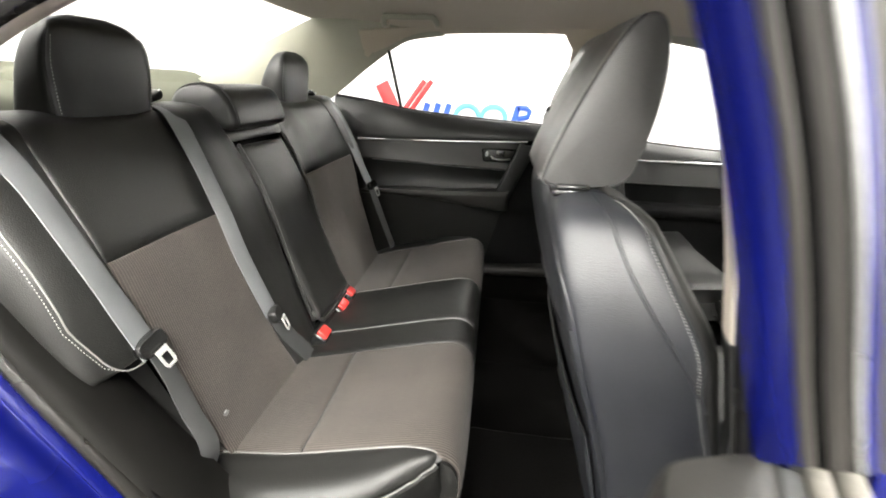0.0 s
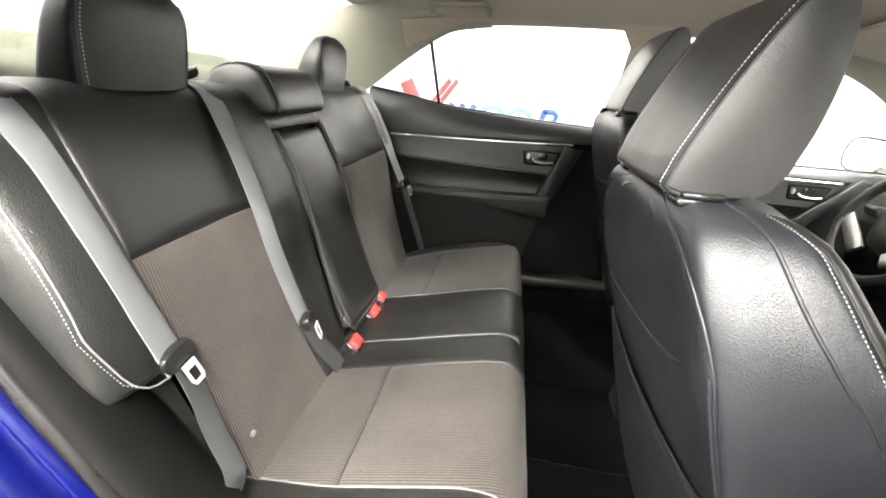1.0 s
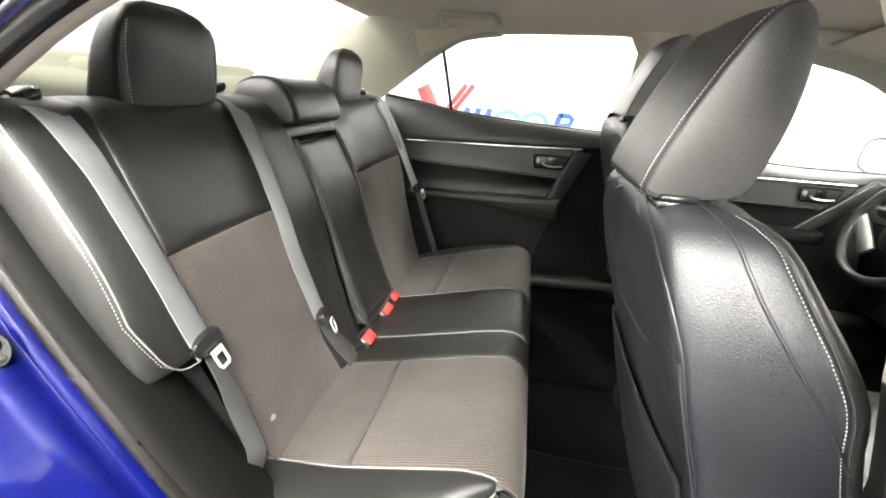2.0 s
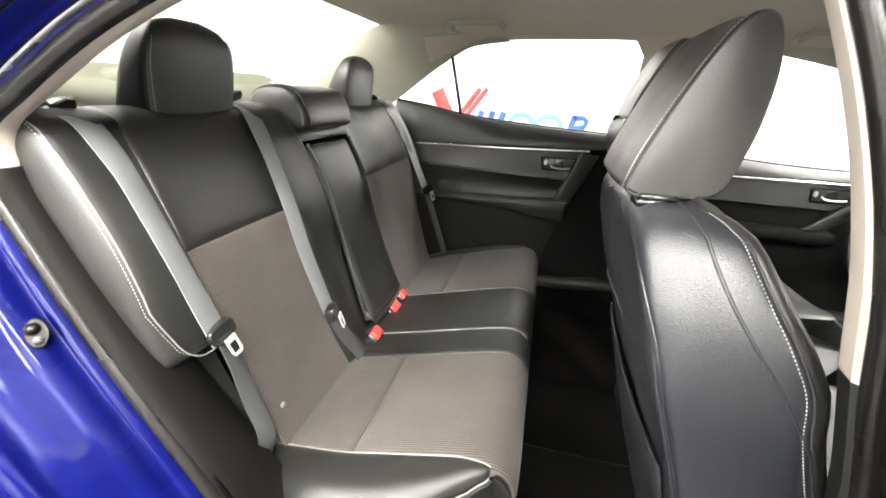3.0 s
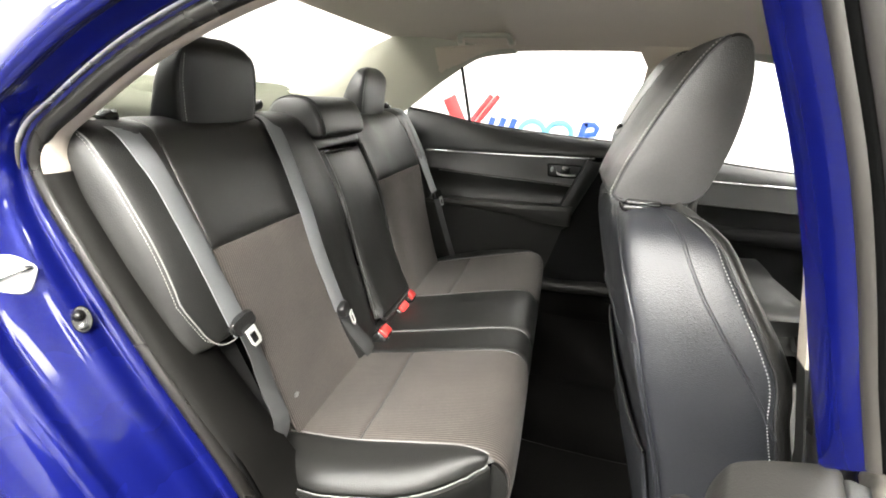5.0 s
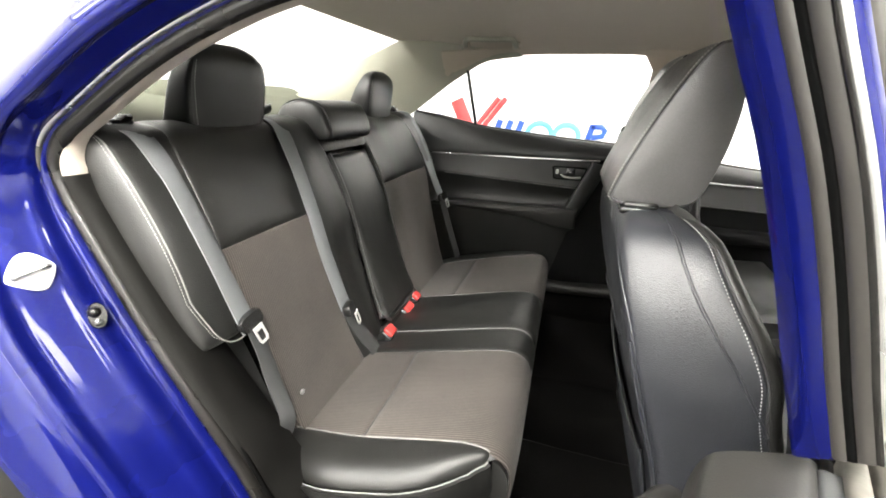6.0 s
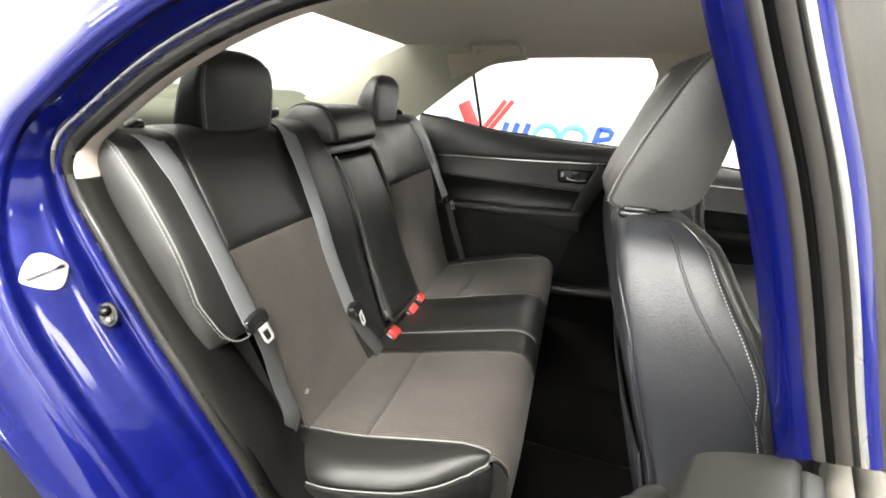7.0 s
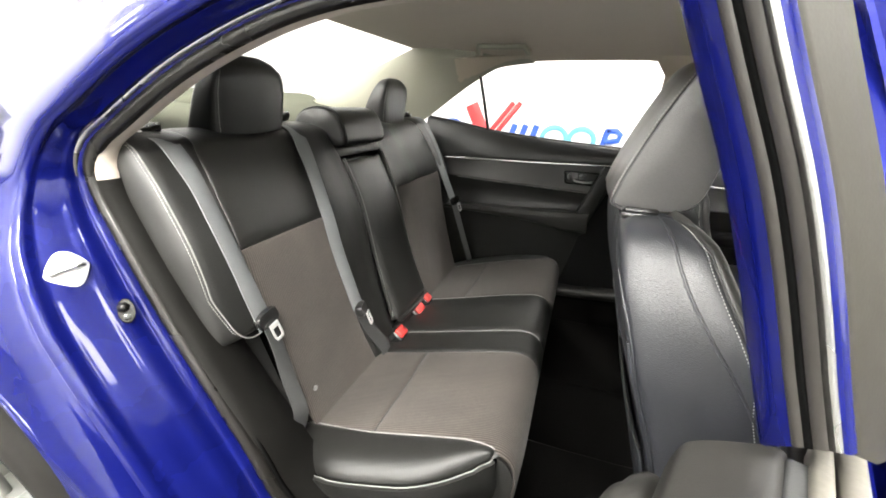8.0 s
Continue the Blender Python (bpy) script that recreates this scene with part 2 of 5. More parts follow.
def slab(name, P, mat, parent=None, label="", thick=0.008, flip=1):
    """A sheet given as a grid of places, with thickness away from the side that shows."""
    nu, nv = len(P), len(P[0])
    N = normals(P)
    verts = [p for row in P for p in row] + [P[i][j] - N[i][j] * flip * thick for i in range(nu) for j in range(nv)]
    o, faces = nu * nv, []
    for i in range(nu - 1):
        for j in range(nv - 1):
            a, b, c, d = i * nv + j, (i + 1) * nv + j, (i + 1) * nv + j + 1, i * nv + j + 1
            faces += [(a, b, c, d), (o + a, o + d, o + c, o + b)]
    for i in range(nu - 1):
        for j in (0, nv - 1):
            a, b = i * nv + j, (i + 1) * nv + j
            faces.append((a, b, o + b, o + a))
    for j in range(nv - 1):
        for i in (0, nu - 1):
            a, b = i * nv + j, i * nv + j + 1
            faces.append((a, b, o + b, o + a))
    return link(name, verts, faces, mat, parent, label)


def sheet(name, fn, mat, parent=None, label="", nu=24, nv=24, thick=0.008, flip=1):
    return slab(name, [[fn(i / (nu - 1), j / (nv - 1)) for j in range(nv)] for i in range(nu)], mat, parent, label, thick, flip)


def cushion(name, fn, mat, parent=None, label="", nu=28, nv=28, puff=0.007, edge=0.02, thick=0.012, flip=1, crease=0.0):
    """A stuffed panel over fn(u, v): full in the middle, drawn in along its four seams."""
    us = [0.5 - 0.5 * math.cos(math.pi * i / (nu - 1)) for i in range(nu)]
    vs = [0.5 - 0.5 * math.cos(math.pi * j / (nv - 1)) for j in range(nv)]
    P = [[fn(u, v) for v in vs] for u in us]
    N = normals(P)
    along_u = [[0.0] * nv for _ in us]
    along_v = [[0.0] * nv for _ in us]
    for j in range(nv):
        for i in range(1, nu):
            along_u[i][j] = along_u[i - 1][j] + (P[i][j] - P[i - 1][j]).length
    for i in range(nu):
        for j in range(1, nv):
            along_v[i][j] = along_v[i][j - 1] + (P[i][j] - P[i][j - 1]).length
    Q = []
    for i in range(nu):
        row = []
        for j in range(nv):
            du = min(along_u[i][j], along_u[-1][j] - along_u[i][j])
            dv = min(along_v[i][j], along_v[i][-1] - along_v[i][j])
            k = 1.0
            for d in (du, dv):
                f = min(d / edge, 1.0)
                k *= math.sqrt(max(0.0, 1 - (1 - f) ** 2))
            wrinkle = crease * noise.noise(P[i][j] * 14) if crease else 0.0
            row.append(P[i][j] + N[i][j] * flip * (puff * k + wrinkle * k))
        Q.append(row)
    return slab(name, Q, mat, parent, label, thick, flip)


def sweep(name, path, shape, mat, parent=None, label="", up=(0, 0, 1), closed=False, ups=None, cap=True):
    """A profile (pairs: sideways, upwards) drawn along a path."""
    n, m = len(path), len(shape)
    verts, faces = [], []
    for i, p in enumerate(path):
        a = path[(i - 1) % n] if closed or i else path[0]
        b = path[(i + 1) % n] if closed or i < n - 1 else path[-1]
        t = (b - a).normalized()
        u = Vector(ups[i] if ups else up)
        side = t.cross(u).normalized()
        top = side.cross(t).normalized()
        verts += [p + side * s + top * h for s, h in shape]
    for i in range(n if closed else n - 1):
        for j in range(m):
            k = (i + 1) % n
            faces.append((i * m + j, i * m + (j + 1) % m, k * m + (j + 1) % m, k * m + j))
    if not closed and cap:
        faces += [tuple(range(m)), tuple((n - 1) * m + j for j in range(m))]
    return link(name, verts, faces, mat, parent, label)


def ring(r, n=8, squash=1.0):
    return [(r * math.cos(2 * math.pi * k / n), r * squash * math.sin(2 * math.pi * k / n)) for k in range(n)]


def bar_shape(w, h, r=None):
    r = r or min(w, h) * 0.3
    out = []
    for cx, cy, a0 in ((w / 2 - r, h / 2 - r, 0), (-w / 2 + r, h / 2 - r, 90), (-w / 2 + r, -h / 2 + r, 180), (w / 2 - r, -h / 2 + r, 270)):
        out += [(cx + r * math.cos(radians(a0 + d)), cy + r * math.sin(radians(a0 + d))) for d in (0, 45, 90)]
    return out


def tube(name, path, r, mat, parent=None, label="", n=8, up=(0.3, 0.2, 1), closed=False):
    return sweep(name, path, ring(r, n), mat, parent, label, up, closed)


def loft(name, rings, mat, parent=None, label=""):
    """A closed skin over rings of equal length, capped at both ends."""
    m = len(rings[0])
    verts = [v for r in rings for v in r]
    faces = [(i * m + j, i * m + (j + 1) % m, (i + 1) * m + (j + 1) % m, (i + 1) * m + j) for i in range(len(rings) - 1) for j in range(m)]
    for base, r in ((0, rings[0]), ((len(rings) - 1) * m, rings[-1])):
        c = sum((Vector(v) for v in r), Vector()) / m
        verts.append(c)
        faces += [(base + j, base + (j + 1) % m, len(verts) - 1) for j in range(m)]
    return link(name, verts, faces, mat, parent, label)


def block(name, centre, size, mat, parent=None, label="", bevel=0.004, turn=(0, 0, 0), segs=2):
    bm = bmesh.new()
    bmesh.ops.create_cube(bm, size=1)
    bmesh.ops.scale(bm, vec=size, verts=bm.verts)
    if bevel:
        bmesh.ops.bevel(bm, geom=bm.edges, offset=min(bevel, 0.45 * min(size)), segments=segs, affect="EDGES", profile=0.5)
    bmesh.ops.transform(bm, matrix=pose(*centre, *turn), verts=bm.verts)
    verts = [v.co.copy() for v in bm.verts]
    faces = [tuple(v.index for v in f.verts) for f in bm.faces]
    bm.free()
    return link(name, verts, faces, mat, parent, label)


def resample(path, step):
    """Places at even steps along a path, with the way on at each."""
    out, left = [], 0.0
    for a, b in zip(path, path[1:]):
        seg = b - a
        L = seg.length
        if L < 1e-9:
            continue
        d = left
        while d < L:
            out.append((a + seg * (d / L), seg / L))
            d += step
        left = d - L
    return out


def stitches(name, path, mat, parent, label="", step=0.0075, long=0.005, r=0.0009, up=(0, 0, 1)):
    """A row of sewn stitches along a path, one mesh of small spindles."""
    verts, faces = [], []
    for p, t in resample(path, step):
        s = t.cross(Vector(up)).normalized()
        w = s.cross(t).normalized()
        o = len(verts)
        verts += [p - t * long / 2, p + s * r, p + w * r, p - s * r, p - w * r, p + t * long / 2]
        faces += [(o, o + 1, o + 2), (o, o + 2, o + 3), (o, o + 3, o + 4), (o, o + 4, o + 1), (o + 5, o + 2, o + 1), (o + 5, o + 3, o + 2), (o + 5, o + 4, o + 3), (o + 5, o + 1, o + 4)]
    ob = link(name, verts, faces, mat, parent, label)
    ob["kind"] = "stuff"
    return ob


def lerp(a, b, t):
    return a + (b - a) * t


# ---- the studio ----
def slab_box(name, lo, hi, mat, label=""):
    c = [(a + b) / 2 for a, b in zip(lo, hi)]
    return tagged(block(name, c, [b - a for a, b in zip(lo, hi)], mat, None, "", 0), label, kind="structure")


slab_box("floor", (-6, -5, -0.2), (6, 3.8, 0.0), floor_paint, "grey coated studio floor")
slab_box("wall_north", (-6.2, 3.8, -0.2), (6.2, 4.0, 3.8), wall_paint, "plain white studio wall behind the car")
slab_box("wall_south", (-6.2, -5.2, -0.2), (6.2, -5.0, 3.8), wall_paint, "plain white studio wall")
slab_box("wall_west", (-6.2, -5.0, -0.2), (-6.0, 3.8, 3.8), wall_paint, "plain white studio wall")
slab_box("wall_east", (6.0, -5.0, -0.2), (6.2, 3.8, 3.8), wall_paint, "plain white studio wall")
slab_box("ceiling", (-6.2, -5.2, 3.8), (6.2, 4.0, 4.0), wall_paint, "white studio ceiling")


# unseen panels, added and placed to light the cabin and shape paint highlights
def added_ceiling_lamp(x, y, glow):
    lamp = thing("added_ceiling_light", "long white ceiling light panel, lit, unseen and added to light the car", "ceiling light", (x, y, 3.8), "ceiling lights")
    sweep("housing", [Vector((x - 0.62, y, 3.77)), Vector((x + 0.62, y, 3.77))], bar_shape(0.62, 0.06), wall_paint, lamp)
    block("diffuser", (x, y, 3.735), (1.2, 0.58, 0.012), glow, lamp, "glowing white diffuser", 0.004)


for x, y, glow in ((-1.5, -1.7, lamp_low), (0.5, -1.7, lamp_low), (-2.9, -3.3, lamp_near), (-0.4, -3.3, lamp_mid), (-1.8, -4.6, lamp_mid), (0.2, -4.6, lamp_mid), (1.4, -3.3, lamp_near), (2.2, -4.2, lamp_near), (4.6, -4.4, lamp_low), (-5.2, -2.4, lamp_low), (-5.2, -0.6, lamp_low),
                   (-2.6, -0.6, lamp_low), (-5.2, 1.4, lamp_low), (3.0, -0.6, lamp_mid), (3.0, 0.9, lamp_mid), (4.8, 0.6, lamp_mid), (0.8, 2.7, lamp_low), (3.0, 2.7, lamp_mid)):
    added_ceiling_lamp(x, y, glow)

# the wall sign: two red strokes and a row of round-cornered letters, drawn as plain shapes
sign = thing("wall_sign", "red and blue wall sign of flat shapes", "sign", (0, 3.78, 0.75))


def stroke(name, pts, w, mat, closed=False):
    return sweep(name, [Vector((x, 3.78, z)) for x, z in pts], bar_shape(w, 0.02, 0.004), mat, sign, up=(0, 1, 0), closed=closed)


stroke("red_stroke", [(-1.06, 1.12), (-0.88, 0.76)], 0.15, sign_red)
stroke("red_stroke", [(-0.86, 0.78), (-0.58, 1.16)], 0.05, sign_red)
stroke("red_stroke", [(-0.78, 0.78), (-0.50, 1.16)], 0.05, sign_red)
for cx, mat in ((-1.28, sign_blue),):
    stroke("round_bar", [(cx + 0.14 * math.cos(a), 0.80 + 0.13 * math.sin(a)) for a in np.linspace(0, 2 * math.pi, 25)[:-1]], 0.06, mat, True)
for cx in (-0.62, -0.50, -0.38):
    stroke("bar", [(cx, 0.66), (cx + 0.08, 0.93)], 0.065, sign_blue)
for cx, mat in ((-0.10, sign_teal), (0.19, sign_teal)):
    stroke("round_bar", [(cx + 0.13 * math.cos(a), 0.80 + 0.12 * math.sin(a)) for a in np.linspace(0, 2 * math.pi, 25)[:-1]], 0.055, mat, True)
stroke("bar", [(0.39, 0.66), (0.45, 0.93)], 0.06, sign_blue)
stroke("bar", [(0.44, 0.915), (0.54, 0.915), (0.58, 0.88), (0.56, 0.82), (0.45, 0.80)], 0.055, sign_blue)

# ---- the car's shell ----
car = thing("car_body", "blue painted saloon body, rear door open", "car", (0, 0, 0.3))

# line of the rear door opening in the side plane, from the roof over the wheel to the sill
OPEN = cr([(0.40, 1.268), (0.20, 1.272), (0.02, 1.260), (-0.10, 1.240), (-0.20, 1.205), (-0.30, 1.155), (-0.40, 1.093), (-0.457, 1.055), (-0.483, 1.010), (-0.477, 0.960),
           (-0.447, 0.894), (-0.364, 0.737), (-0.240, 0.540), (-0.190, 0.450), (-0.110, 0.390), (0.05, 0.368), (0.25, 0.365), (0.42, 0.37)], 110)
open_y = prof([0.3, 0.9, 1.02, 1.07, 1.155, 1.20, 1.27], [0.712, 0.708, 0.705, 0.700, 0.686, 0.672, 0.645])


def opening(side=-1):
    return [Vector((p.x, side * open_y(p.y), p.y)) for p in OPEN]


def outward(i):
    """Away from the opening, in the side plane."""
    a, b = OPEN[max(i - 1, 0)], OPEN[min(i + 1, len(OPEN) - 1)]
    t = (b - a).normalized()
    return Vector((t.y, 0, -t.x))


# painted door jamb and quarter panel as one pressed sheet
JAMB = cr([(-0.004, 0.006), (0.0, -0.009), (0.007, -0.012), (0.0095, -0.020), (0.0100, -0.032), (0.0125, -0.043), (0.0180, -0.053), (0.0230, -0.064), (0.0285, -0.077), (0.0345, -0.089), (0.0385, -0.097),
           (0.0390, -0.105), (0.0385, -0.114), (0.0425, -0.121), (0.0500, -0.126)], 57)
jamb_k = prof([0.4, 0.80, 0.86, 0.911, 0.957, 0.997, 1.034, 1.066, 1.13, 1.29], [1.0, 1.0, 0.95, 0.86, 0.70, 0.54, 0.44, 0.42, 0.42, 0.42])
near = opening(-1)


def jamb_point(i, w):
    o, d = JAMB[w]
    k = jamb_k(near[i].z)
    sill = min(max((near[i].z - 0.36) / 0.12, 0.0), 1.0)
    return near[i] + outward(i) * (o * k if o > 0 else o) + Vector((0, d * k * (0.55 + 0.45 * sill), 0))


slab("door_jamb", [[jamb_point(i, w) for w in range(len(JAMB))] for i in range(len(near))], paint, car, "blue painted door jamb with pressed ridges", 0.002)

ARCH = [Vector((-0.742 + 0.378 * math.cos(radians(a)), 0, 0.41 + 0.378 * math.sin(radians(a)))) for a in range(0, 181, 6)]
skirt = cr([(0.42, 1.36), (0.22, 1.39), (0.02, 1.40), (-0.14, 1.395), (-0.30, 1.38), (-0.48, 1.345), (-0.70, 1.27), (-0.98, 1.16), (-1.18, 1.06), (-1.22, 0.96),
            (-1.10, 0.86), (-0.742, 0.790), (-0.553, 0.738), (-0.453, 0.654), (-0.385, 0.538), (-0.364, 0.40), (-0.22, 0.28), (0.10, 0.25), (0.42, 0.25)], len(near))
skirt_y = prof([0.2, 0.5, 0.8, 0.95, 1.1, 1.2, 1.3, 1.42], [-0.865, -0.878, -0.876, -0.862, -0.80, -0.72, -0.62, -0.50])


def quarter(u, v):
    i = min(int(round(u * (len(near) - 1))), len(near) - 1)
    a, b = jamb_point(i, len(JAMB) - 1), skirt[i]
    b = Vector((b.x, skirt_y(b.y) + (0.34 * max(0.0, -b.x - 0.25) ** 1.3 if b.y > 1.0 else 0.0), b.y))
    # rounded shoulder beside the jamb, then a nearly flat skin
    k = jamb_k(near[i].z)
    c = a + outward(i) * (0.014 + 0.010 * (1 - k)) + Vector((0, (-0.034 * k - 0.030 * (1 - k)) * min(max((near[i].z - 0.36) / 0.12, 0.3), 1.0), 0))
    w = v ** 1.6
    return a.lerp(c, w).lerp(c.lerp(b, w), w)


sheet("quarter_panel", quarter, paint, car, "glossy blue quarter panel", len(near), 26, 0.002)
# wheel arch lip
sweep("arch_lip", [Vector((p.x, -0.872, p.z)) for p in ARCH], bar_shape(0.022, 0.010), paint, car, up=(0, 1, 0))
liner = [[Vector((-0.742 + 0.374 * math.cos(radians(a)), y, 0.41 + 0.374 * math.sin(radians(a)))) for y in (-0.87, -0.78, -0.66, -0.58)] for a in range(-6, 187, 6)]
slab("wheel_arch_liner", liner, vinyl, car, "", 0.004)

# rubber seals round the opening: a flange strip and a fat bulb
path = [p + Vector((0, 0.004, 0)) - outward(i) * 0.004 for i, p in enumerate(near)]
bulb, seal_in = prof([0.4, 0.92, 1.05, 1.28], [0.0115, 0.0115, 0.0120, 0.0125]), prof([0.4, 0.92, 1.05, 1.28], [0.0105, 0.0095, 0.0040, 0.0030])
rows = []
for i, p in enumerate(path):
    r = bulb(p.z)
    c = p + Vector((0, 0.003, 0)) - outward(i) * seal_in(p.z)
    rows.append([c + outward(i) * a + Vector((0, b, 0)) for a, b in ring(r, 14)])
loft("door_seal", rows, rubber, car, "black rubber bulb seal")
lip_out, lip_proud = prof([0.4, 0.94, 1.05, 1.28], [0.015, 0.015, 0.009, 0.009]), prof([0.4, 0.94, 1.05, 1.28], [-0.008, -0.008, -0.013, -0.013])
lip_line = [p + Vector((0, lip_proud(p.z), 0)) + outward(i) * lip_out(p.z) for i, p in enumerate(path)]
turn = next(i for i, p in enumerate(near) if p.z < 1.04 and p.x < -0.4)
sweep("seal_lip", lip_line[turn:], ring(0.0056, 12), pale_lip, car, "grey rubber seal lip", up=(0, 1, 0))
sweep("bright_strip", lip_line[:turn + 1], ring(0.0056, 12), satin, car, "pale bright strip beside the seal", up=(0, 1, 0))

# black cords on both sides of the bulb stand for the gaps' shade
for o, d, nm in ((0.008, 0.003, "seal_gap_shade"), (-0.0205, 0.012, "trim_gap_shade")):
    sweep(nm, [p + Vector((0, d, 0)) + outward(i) * o for i, p in enumerate(path) if 22 < i and (nm == "seal_gap_shade" or p.z < 0.97)], ring(0.0042, 8), slot_black, car, "black cord for the gap's shade beside the seal", up=(0, 1, 0))

# side trim between the seal and the seats: pale above the shelf, dark below
cut = next(i for i, p in enumerate(near) if p.z < 0.995 and p.x < -0.4)


PALE = cr([(0.012, -0.002), (0.019, 0.008), (0.017, 0.036), (-0.008, 0.058), (-0.026, 0.082), (-0.05, 0.105)], 14)
DARK = cr([(0.012, 0.0), (0.028, 0.006), (0.036, 0.018), (0.036, 0.04), (0.028, 0.07), (0.006, 0.105), (-0.03, 0.14)], 14)


low_pull = prof([0.36, 0.45, 0.58, 0.70], [0.1, 0.35, 0.8, 1.0])


def side_trim(i, j, table):
    q = table[j]
    if table is PALE:
        k = min(max((i - cut + 9) / 7, 0.0), 1.0)
        q = q.lerp(DARK[j], 0.85 * k)
    else:
        k = low_pull(near[i].z)
        q = Vector((0.012 + (q.x - 0.012) * k, q.y))
    return near[i] - outward(i) * q.x + Vector((0, q.y, 0))


for name, a, b, mat, lab in (("pillar_trim", 20, cut, cream, "cream plastic pillar trim"), ("side_trim", cut, 92, trim_grey, "dark grey plastic side trim beside the bench")):
    slab(name, [[side_trim(i, j, PALE if mat is cream else DARK) for j in range(14)] for i in range(a, b + 1)], mat, car, lab, 0.004)
rail = [i for i in range(0, 21)]
slab("roof_rail_trim", [[side_trim(i, j, PALE) for j in range(14)] for i in rail], lining, car, "beige trim along the roof rail", 0.004)

# roof lining
roof_z = prof([-0.50, -0.30, 0.0, 0.5, 1.0, 1.25], [1.325, 1.352, 1.368, 1.372, 1.345, 1.30])


def roof(u, v):
    x, y = lerp(-0.47, 1.22, u), lerp(-0.585, 0.585, v)
    return Vector((x, y, roof_z(x) - 0.07 * min(u / 0.22, 1.0) * abs(y / 0.6) ** 3.0))


sheet("roof_lining", roof, lining, car, "beige-grey cloth roof lining", 40, 30, 0.01, -1)


def roof_skin(u, v):
    x, y = lerp(-0.52, 1.3, u), lerp(-0.62, 0.62, v)
    return Vector((x, y, roof_z(x) + 0.06 - 0.085 * (0.2 + 0.8 * min(u / 0.22, 1.0)) * abs(y / 0.6) ** 3.0))


sheet("roof_skin", roof_skin, paint, car, "blue painted roof", 24, 20, 0.003)

# rear window, shelf and its lamp
GT, GB = (-0.47, 1.322), (-1.08, 1.136)


def rear_pane(u, v):
    x, z = lerp(GT[0], GB[0], v), lerp(GT[1], GB[1], v)
    w = lerp(0.578, 0.66, v)
    y = lerp(-w, w, u)
    return Vector((x - 0.05 * (1 - (y / w) ** 2), y, z + 0.03 * math.sin(math.pi * v) * 0.6))


rear_glass = sheet("rear_window", rear_pane, glass, car, "clear curved rear window", 20, 12, 0.004)
rear_glass.visible_shadow = False


def shelf(u, v):
    x, y = lerp(-0.46, -1.10, v), lerp(-0.64, 0.64, u) * (1 + 0.09 * v)
    return Vector((x - 0.03 * (1 - (y / 0.7) ** 2), y, prof([0, 0.1, 0.82, 0.9, 1.0], [1.030, 1.044, 1.092, 1.126, 1.134])(v)))


sheet("parcel_shelf", shelf, shelf_mat, car, "grey-green felt parcel shelf", 16, 24, 0.008, -1)
loft("stop_lamp", [[Vector((-1.0 + 0.06 * s * math.cos(a), 0.03 + 0.13 * s * math.sin(a) * 1.0, z)) for a in np.linspace(0, 2 * math.pi, 24, endpoint=False)] for s, z in ((1.0, 1.09), (0.98, 1.112), (0.80, 1.126), (0.55, 1.128))], shelf_mat, car, "grey stop lamp housing")

# pale pillar trim between the far side window and the rear window
SIDE_EDGE = cr([(0.02, 1.289), (-0.06, 1.280), (-0.128, 1.266), (-0.20, 1.229), (-0.30, 1.168), (-0.448, 1.067), (-0.50, 1.04)], 30)
REAR_EDGE = cr([(-0.10, 1.335), (-0.22, 1.345), (-0.38, 1.343), (-0.455, 1.331), (-0.787, 1.207), (-1.013, 1.108), (-1.09, 1.085)], 30)


def c_pillar(u, v):
    a, b = SIDE_EDGE[min(int(u * 29), 29)], REAR_EDGE[min(int(u * 29), 29)]
    ya = prof([0.97, 1.02, 1.10, 1.24, 1.30], [0.742, 0.738, 0.712, 0.640, 0.612])(a.y) + 0.004
    yb = prof([1.05, 1.105, 1.207, 1.325, 1.35], [0.69, 0.66, 0.638, 0.580, 0.570])(b.y)
    p = Vector((a.x, ya, a.y)).lerp(Vector((b.x, yb, b.y)), v)
    return p + Vector((0, -0.03 * math.sin(math.pi * v), 0.012 * math.sin(math.pi * v)))


sheet("pillar_trim", c_pillar, pillar_mat, car, "pale grey plastic rear pillar trim", 30, 12, 0.006, 1)

# floor, tunnel, sills, bulkhead
def tub(u, v):
    x, y = lerp(-0.25, 2.0, u), lerp(-0.74, 0.74, v)
    hump = 0.075 * math.exp(-((y / 0.13) ** 4))
    side = 0.13 * max(0.0, (abs(y) - 0.66) / 0.08) ** 1.5
    return Vector((x, y, 0.205 + hump + side + (0.06 if x < 0.0 else 0)))


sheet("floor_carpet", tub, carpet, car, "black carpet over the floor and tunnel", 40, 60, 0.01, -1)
for side in (-1, 1):
    sweep("sill_trim", [Vector((-0.12, side * 0.70, 0.345)), Vector((0.30, side * 0.70, 0.345)), Vector((0.46, side * 0.69, 0.36)), Vector((1.5, side * 0.69, 0.36))], bar_shape(0.085, 0.05, 0.018), vinyl_grey, car, "dark plastic sill trim")
sheet("firewall", lambda u, v: Vector((1.95 - 0.15 * v, lerp(-0.75, 0.75, u), lerp(0.2, 0.95, v))), carpet, car, "", 4, 4, 0.01)
sheet("seat_bulkhead", lambda u, v: Vector((lerp(-0.22, -0.50, v), lerp(-0.72, 0.72, u), lerp(0.2, 1.01, v))), carpet, car, "", 4, 4, 0.01)
sheet("side_wall", lambda u, v: Vector((lerp(0.56, 1.9, u), lerp(-0.70, -0.74, math.sin(math.pi * v)), lerp(0.3, 0.92, v))), vinyl, car, "", 12, 10, 0.02)
